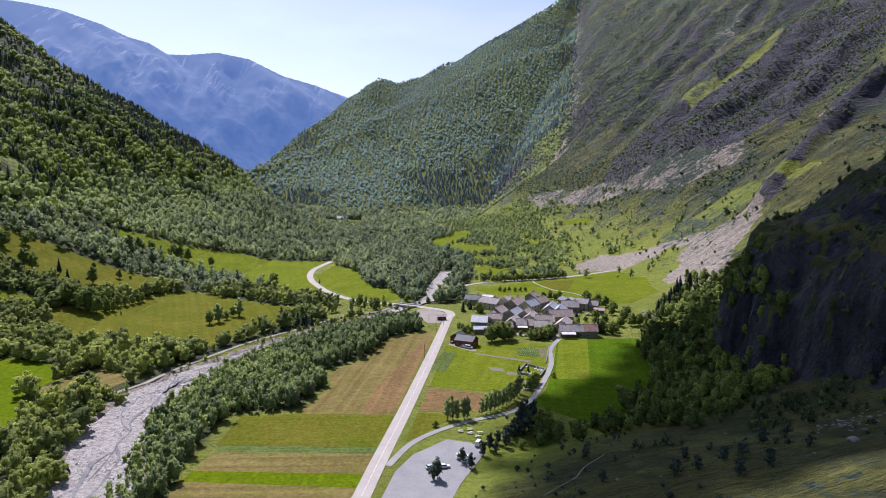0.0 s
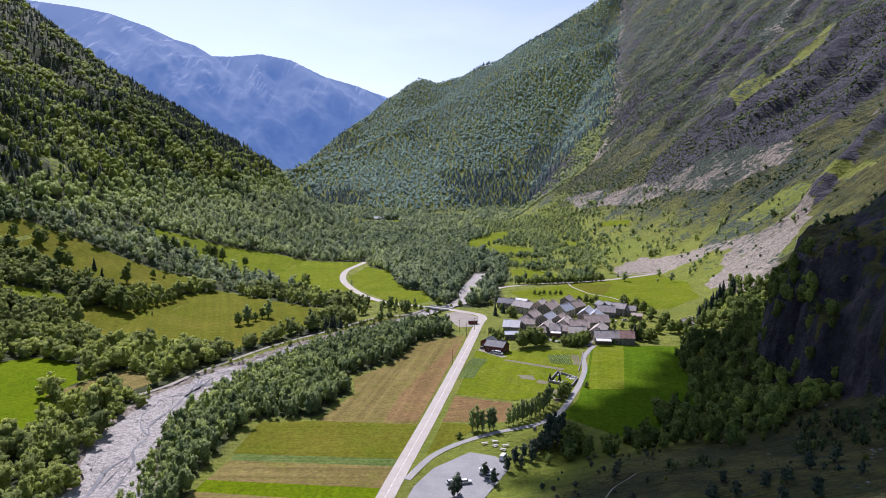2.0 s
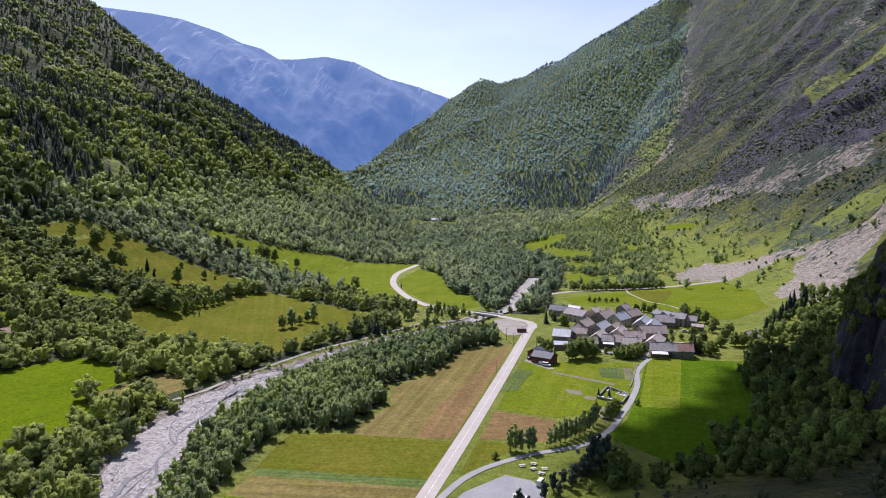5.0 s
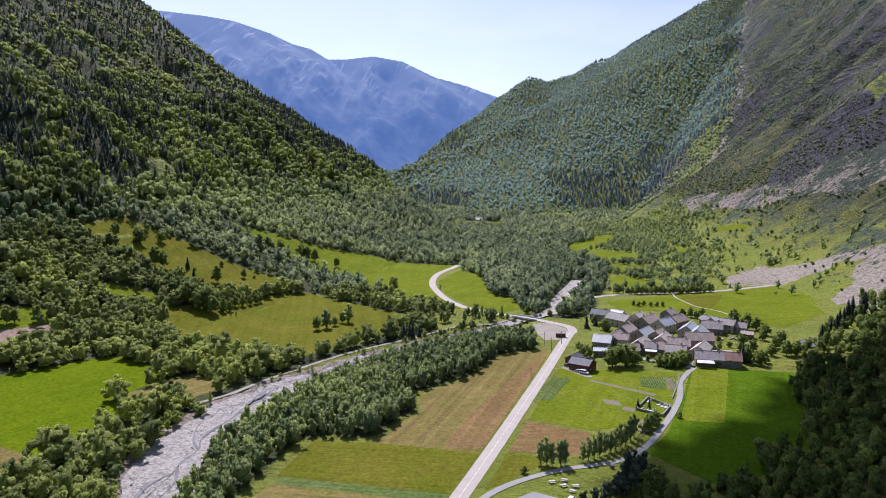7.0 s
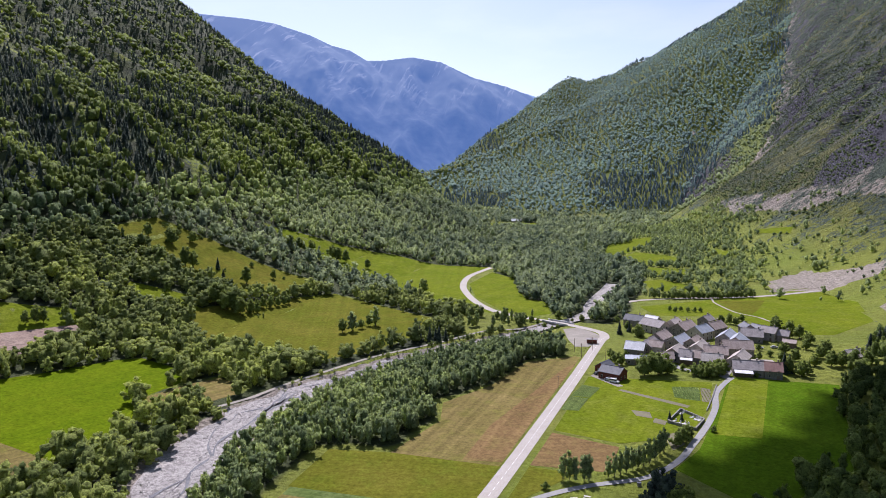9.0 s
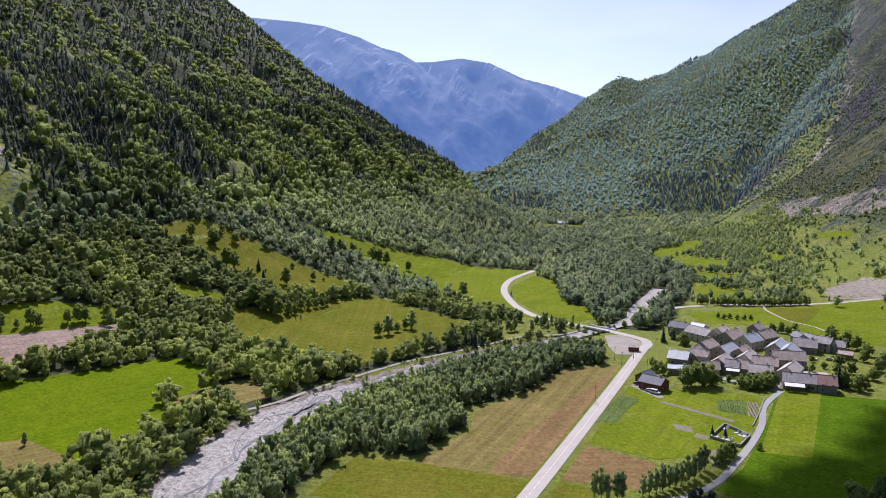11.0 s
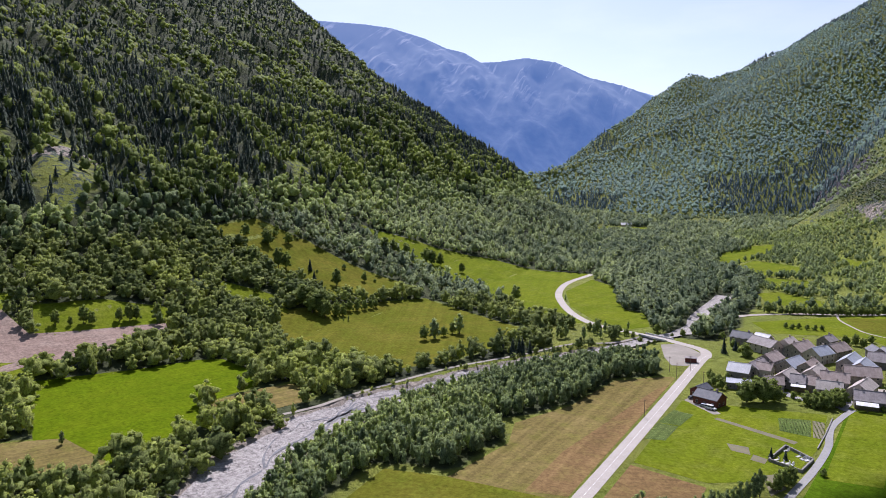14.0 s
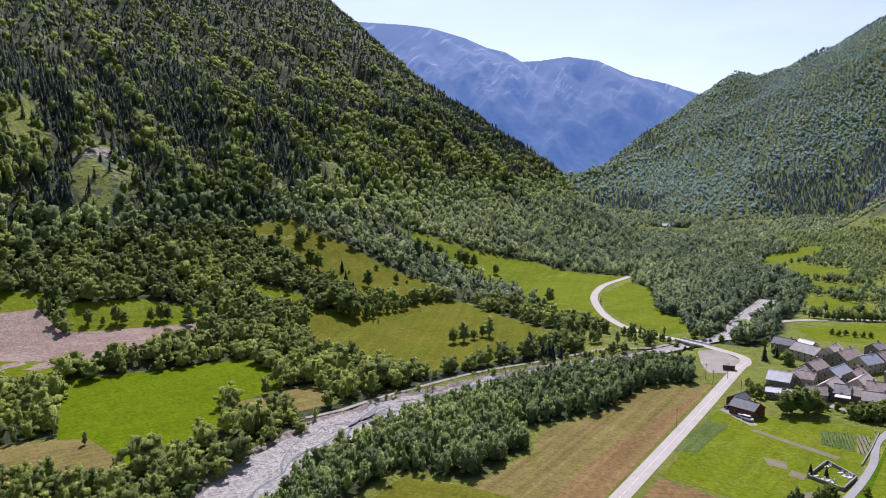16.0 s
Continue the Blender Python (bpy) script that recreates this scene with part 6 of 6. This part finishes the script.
kr = np.random.default_rng(23)
ROUND = [tree_kind(k, leafy(kr, 420, 0.034, 0.42, 0.05, 0.66, 0.6, 0.3, 14), trunk(0.55, 0.022, kr), LEAF, 0.3 + 0.12 * k) for k in range(4)]
TALL = [tree_kind(k, leafy(kr, 340, 0.032, 0.2, 0.03, 0.8, 0.5, 0.3, 9), trunk(0.8, 0.014, kr), GREY_LEAF, 0.35 + 0.12 * k) for k in range(4)]
SPRUCE = [tree_kind(k, spruce_crown(kr, 16, 10, 0.25), trunk(0.9, 0.016, kr, 0), NEEDLE, 0.35 + 0.15 * k) for k in range(3)]
PINE = [tree_kind(k, leafy(kr, 300, 0.036, 0.3, 0.06, 0.8, 0.55, 0.35, 9), trunk(0.8, 0.016, kr), NEEDLE, 0.45 + 0.15 * k) for k in range(3)]
BUSH = [tree_kind(k, leafy(kr, 240, 0.05, 0.55, 0.0, 0.62, 0.6, 0.3, 10), trunk(0.4, 0.03, kr), LEAF, 0.35 + 0.12 * k) for k in range(3)]


def tree(kinds, x, y, tall, label, name="tree", group="", wide=1.0):
    crown, stem = kinds[kr.integers(0, len(kinds))]
    t = thing(name, label, name, pose(x, y, float(height(x, y)) - 0.05, 0, 0, kr.uniform(0, 360)) @ Matrix.Diagonal((tall * wide, tall * wide, tall, 1)), group)
    shared("trunk", stem, t, Matrix())
    shared("crown", crown, t, Matrix())
    return t


PASTURE = ((-368, 599, 14), (-374, 604, 12), (-362, 621, 11), (-333, 567, 18), (-329, 572, 15), (-287, 583, 15), (-280, 616, 9), (-299, 535, 14), (-273, 515, 17), (-268, 519, 16), (-256, 514, 18), (-261, 510, 16), (-249, 509, 14), (-308, 508, 9), (-275, 730, 16), (-270, 733, 15), (-263, 737, 14), (-239, 736, 10), (-311, 710, 15), (-305, 716, 14), (-297, 729, 12), (-154, 651, 13), (-161, 488, 10), (-154, 503, 7), (-152, 513, 8), (-351, 556, 15), (-343, 550, 16), (-385, 590, 13), (-264, 528, 13))
for x, y, h in PASTURE:
    tree(ROUND, x, y, h, "round leafy tree standing in the dry pasture", group="pasture trees", wide=kr.uniform(0.85, 1.2))
more = scatter(-410, -250, 560, 645, 24, lambda x, y: inside(x, y, UPPER_MEADOW) & (value_noise(x, y, 12, 181) > 0.1), kr)
for x, y, _ in more:
    tree(BUSH, x, y, kr.uniform(2.5, 6), "leafy bush in the dry pasture", "bush", "pasture bushes")
for x, y, h in ((-251, 527, 9), (-248, 532, 8), (-246, 537, 9), (-243, 543, 9), (-241, 550, 8), (-239, 556, 8), (-238, 562, 7), (-246, 519, 10), (-244, 524, 8)):
    tree(BUSH, x, y, h, "broad leafy tree in a dense row", group="pasture row", wide=0.75)
for x, y, h in ((-347, 371, 10), (-342, 377, 6), (-339, 384, 12), (-336, 387, 9), (-330, 402, 9), (-327, 407, 12), (-325, 411, 10), (-318, 421, 12)):
    tree(ROUND, x, y, h, "leafy tree in a row beside the ploughed field", group="plough row", wide=kr.uniform(0.7, 0.95))
for x, y, h in ((-157, 495, 14), (-148, 515, 14)):
    tree(TALL, x, y, h, "tall slim tree among pasture trees", group="pasture trees", wide=1.5)
for x, y, h in ((-160, 664, 11), (-293, 333, 10), (-302, 327, 9), (-215, 271, 6), (-238, 515, 3), (-235, 517, 4), (-69, 533, 9), (-66, 549, 8), (-60, 541, 7), (-61, 560, 8), (-52, 541, 6), (-50, 550, 7), (-85, 529, 10), (-81, 534, 11), (-48, 573, 6), (-115, 664, 5)):
    tree(TALL, x, y, h, "slim leafy tree in a loose field row", group="field trees")
for x, y, h in ((-317, 589, 11), (-302, 573, 10), (-276, 503, 8), (-108, 476, 10), (-105, 478, 11), (-98, 477, 11), (-95, 480, 10), (-93, 480, 11), (-90, 485, 9)):
    tree(SPRUCE, x, y, h, "dark green conifer at a field edge", "conifer", "field conifers")
for x, y, h in ((15, 532, 10), (21, 541, 8), (40, 370, 5), (45, 371.5, 4.5), (101, 461, 12), (104, 463, 11)):
    tree(SPRUCE, x, y, h, "dark conifer at the edge of the village", "conifer", "village conifers")
GREEN = [tree_kind(k, leafy(kr, 520, 0.03, 0.46, 0.02, 0.85, 0.6, 0.35, 16), trunk(0.55, 0.022, kr), LEAF, 0.3 + 0.12 * k) for k in range(4)]
tree(GREEN, 30, 438, 12, "large round leafy tree beside the chalet", wide=1.25)
tree(GREEN, 37, 441, 13, "broad leafy tree beside a large one", wide=1.3)
tree(GREEN, 42, 445, 9, "broad leafy tree beside a large one", wide=1.1)
for x, y, h in ((27, 530, 11), (28, 526, 9), (20, 545, 8), (40, 557, 8), (50, 454, 6), (105, 489, 9), (93, 488, 7), (109, 507, 11), (104, 462, 12), (109, 458, 12), (113, 464, 11), (112, 490, 10), (92, 582, 9), (98, 598, 8), (117, 581, 11), (120, 550, 10), (123, 564, 12), (126, 549, 11), (88, 585, 9), (83, 587, 8), (120, 481, 12), (129, 483, 12), (127, 500, 11), (134, 484, 11), (124, 520, 10), (128, 535, 11), (116, 570, 10), (132, 510, 12), (140, 486, 12)):
    tree(GREEN, x, y, h * kr.uniform(0.62, 0.85), "leafy garden tree in the village", group="village trees", wide=kr.uniform(0.95, 1.25))
for x, y, h in ((55, 446, 6.5), (58, 443.5, 6), (61, 443, 6.5), (64, 443.5, 7), (67, 447, 7.5), (70, 451, 8), (59, 448, 7), (63, 449, 7.5), (67, 453, 8), (11, 476, 4), (13, 470, 4.5), (16, 466, 5), (20, 470, 5), (22, 485, 4), (18, 456, 5.5), (12, 452, 5), (14, 460, 5), (86, 448.8, 3), (43, 449, 3.5), (46, 452, 3), (100, 497, 4), (96, 510, 4)):
    tree(BUSH, x, y, h, "leafy shrub in a village garden", "bush", "garden shrubs")
for a, b in (((64, 429), (60, 407)), ((60, 407), (56, 388))):
    a, b = Vector(a), Vector(b)
    d = b - a
    kerb = thing("stone_wall", "low pale garden wall along the lane", "wall", pose((a.x + b.x) / 2 + 0.6, (a.y + b.y) / 2 - 0.0, 0, 0, 0, math.degrees(math.atan2(d.y, d.x))), "lane walls")
    part("masonry", one_box(d.length, 0.35, 0.5, 0.25, 0.04), DRY_STONE, kerb)
    bm = bmesh.new()
    box(bm, 0, 0, 0.53, d.length + 0.1, 0.42, 0.07)
    part("coping", bm, DRY_STONE, kerb)
for x, y, h in ((2, 296.5, 10), (4, 297.5, 11), (6, 297, 9), (9, 298, 10), (10.5, 299, 10), (17, 303, 8), (19, 304.5, 9), (21, 306.5, 9), (23, 309, 10), (25, 311.5, 9), (27, 314, 9), (29, 316.5, 9), (31, 319.5, 10), (33, 323, 9), (35, 328, 10), (36.5, 332.5, 10)):
    tree(TALL, x, y + 1.5, h, "slim poplar in a row beside the lane", group="lane poplars")
for x, y, h in ((42, 341, 6), (44, 346, 7), (46, 351, 6), (57, 361, 3), (-3, 289.5, 3)):
    tree(BUSH, x, y, h, "dark bush beside the lane", "bush", "lane bushes")
for x, y, h in ((33, 288, 13), (35, 283, 12), (37, 286, 13), (31, 284, 9), (25, 274, 7), (21.5, 271, 6), (18, 265, 7), (15, 259, 6), (-2, 239, 8), (-3.4, 238, 6), (7, 253, 6), (10, 248, 6), (28, 277, 8), (24, 268, 7), (31, 279, 7), (20, 262, 5)):
    tree(PINE, x, y, h, "dark pine at the foot of the slope", "conifer", "slope pines")
for x, y, h in ((196, 596, 16), (201, 603, 15), (206, 598, 17), (190, 585, 12), (212, 612, 13), (180, 566, 11), (172, 552, 10), (184, 574, 13), (160, 528, 11)):
    tree(SPRUCE, x, y, h, "tall dark conifer at the upper edge of the wood", "conifer", "wood edge conifers", wide=1.15)
for x, y, h in ((39, 279.5, 11), (42, 282, 10), (41, 277, 9)):
    tree(ROUND, x, y, h, "dark leafy tree beside the green field", group="lane trees")
for k in range(22):
    tree(BUSH + TALL[:1], 36 + k * 3.9, 677 + k * k * 0.055, 5 + (k * 7) % 4, "leafy tree in the hedge behind the village", group="hedge trees")
for x, y, h in ((-30, 543, 4), (-26, 539, 3), (-36, 547, 5), (-41, 551, 4), (-46, 555, 5), (-12, 567, 5), (-5, 573, 4), (5, 580, 5), (-19, 571, 4), (12, 571, 5), (-52, 560, 6), (-29, 575, 6)):
    tree(BUSH, x, y, h, "leafy bush on the river bank by the bridge", "bush", "bridge bushes")
for x, y in ((50, 624), (54, 621), (58, 625), (63, 622), (68, 623), (72, 624)):
    tree(BUSH, x, y, 4, "round bush in the meadow behind the village", "bush", "meadow bushes")
for x, y in ((85, 197), (96, 209), (106, 215), (103, 195), (87, 184), (78, 182), (72, 196), (73, 209), (49, 239), (80, 197), (66, 196), (47, 203)):
    tree(PINE, x, y, kr.uniform(3.5, 5.5), "young pine on the dry slope", "conifer", "young pines", wide=1.3)
pines = scatter(20, 200, 150, 330, 9, lambda x, y: (side(x, y, NEAR_FOOT) > 8) & (value_noise(x, y, 8, 121) > 0.55), kr)
for x, y, _ in pines[:60]:
    tree(PINE if kr.random() < 0.5 else BUSH, x, y, kr.uniform(0.8, 2.8), "small juniper on the dry slope", "bush", "slope bushes")


# boulders on the dry slope
def boulder_mesh(seed):
    gr = np.random.default_rng(seed)
    bm = bmesh.new()
    bmesh.ops.create_icosphere(bm, subdivisions=2, radius=1)
    for v in bm.verts:
        k = 1 + 0.35 * noise.noise(v.co * 1.3 + Vector((seed * 3.1, 0, 0)))
        v.co = Vector((v.co.x * k * 1.2, v.co.y * k, v.co.z * k * 0.65))
    return mesh_of("boulder", bm, ROCK)


STONES = [boulder_mesh(k) for k in range(4)]
rubble = [(x + kr.normal(0, 5), y + kr.normal(0, 4), 0) for x, y in ((121, 220), (126, 220), (131, 222), (136, 222), (143, 225), (125, 207)) for _ in range(9)]
rubble += [tuple(p) for p in scatter(10, 200, 150, 320, 8, lambda x, y: (side(x, y, NEAR_FOOT) > 6) & (value_noise(x, y, 9, 131) > 0.6), kr)[:60]]
for x, y, _ in rubble + [(113, 191, 0)]:
    r = 1.5 if x == 113 else kr.uniform(0.15, 0.6)
    ob = new("boulder", STONES[kr.integers(0, 4)])
    ob.matrix_basis = pose(x, y, float(height(x, y)) + 0.15 * r, 0, 0, kr.uniform(0, 360)) @ Matrix.Diagonal((r, r, r, 1))
    tagged(ob, "pale grey boulder lying on dry grass", "rock", "slope boulders")
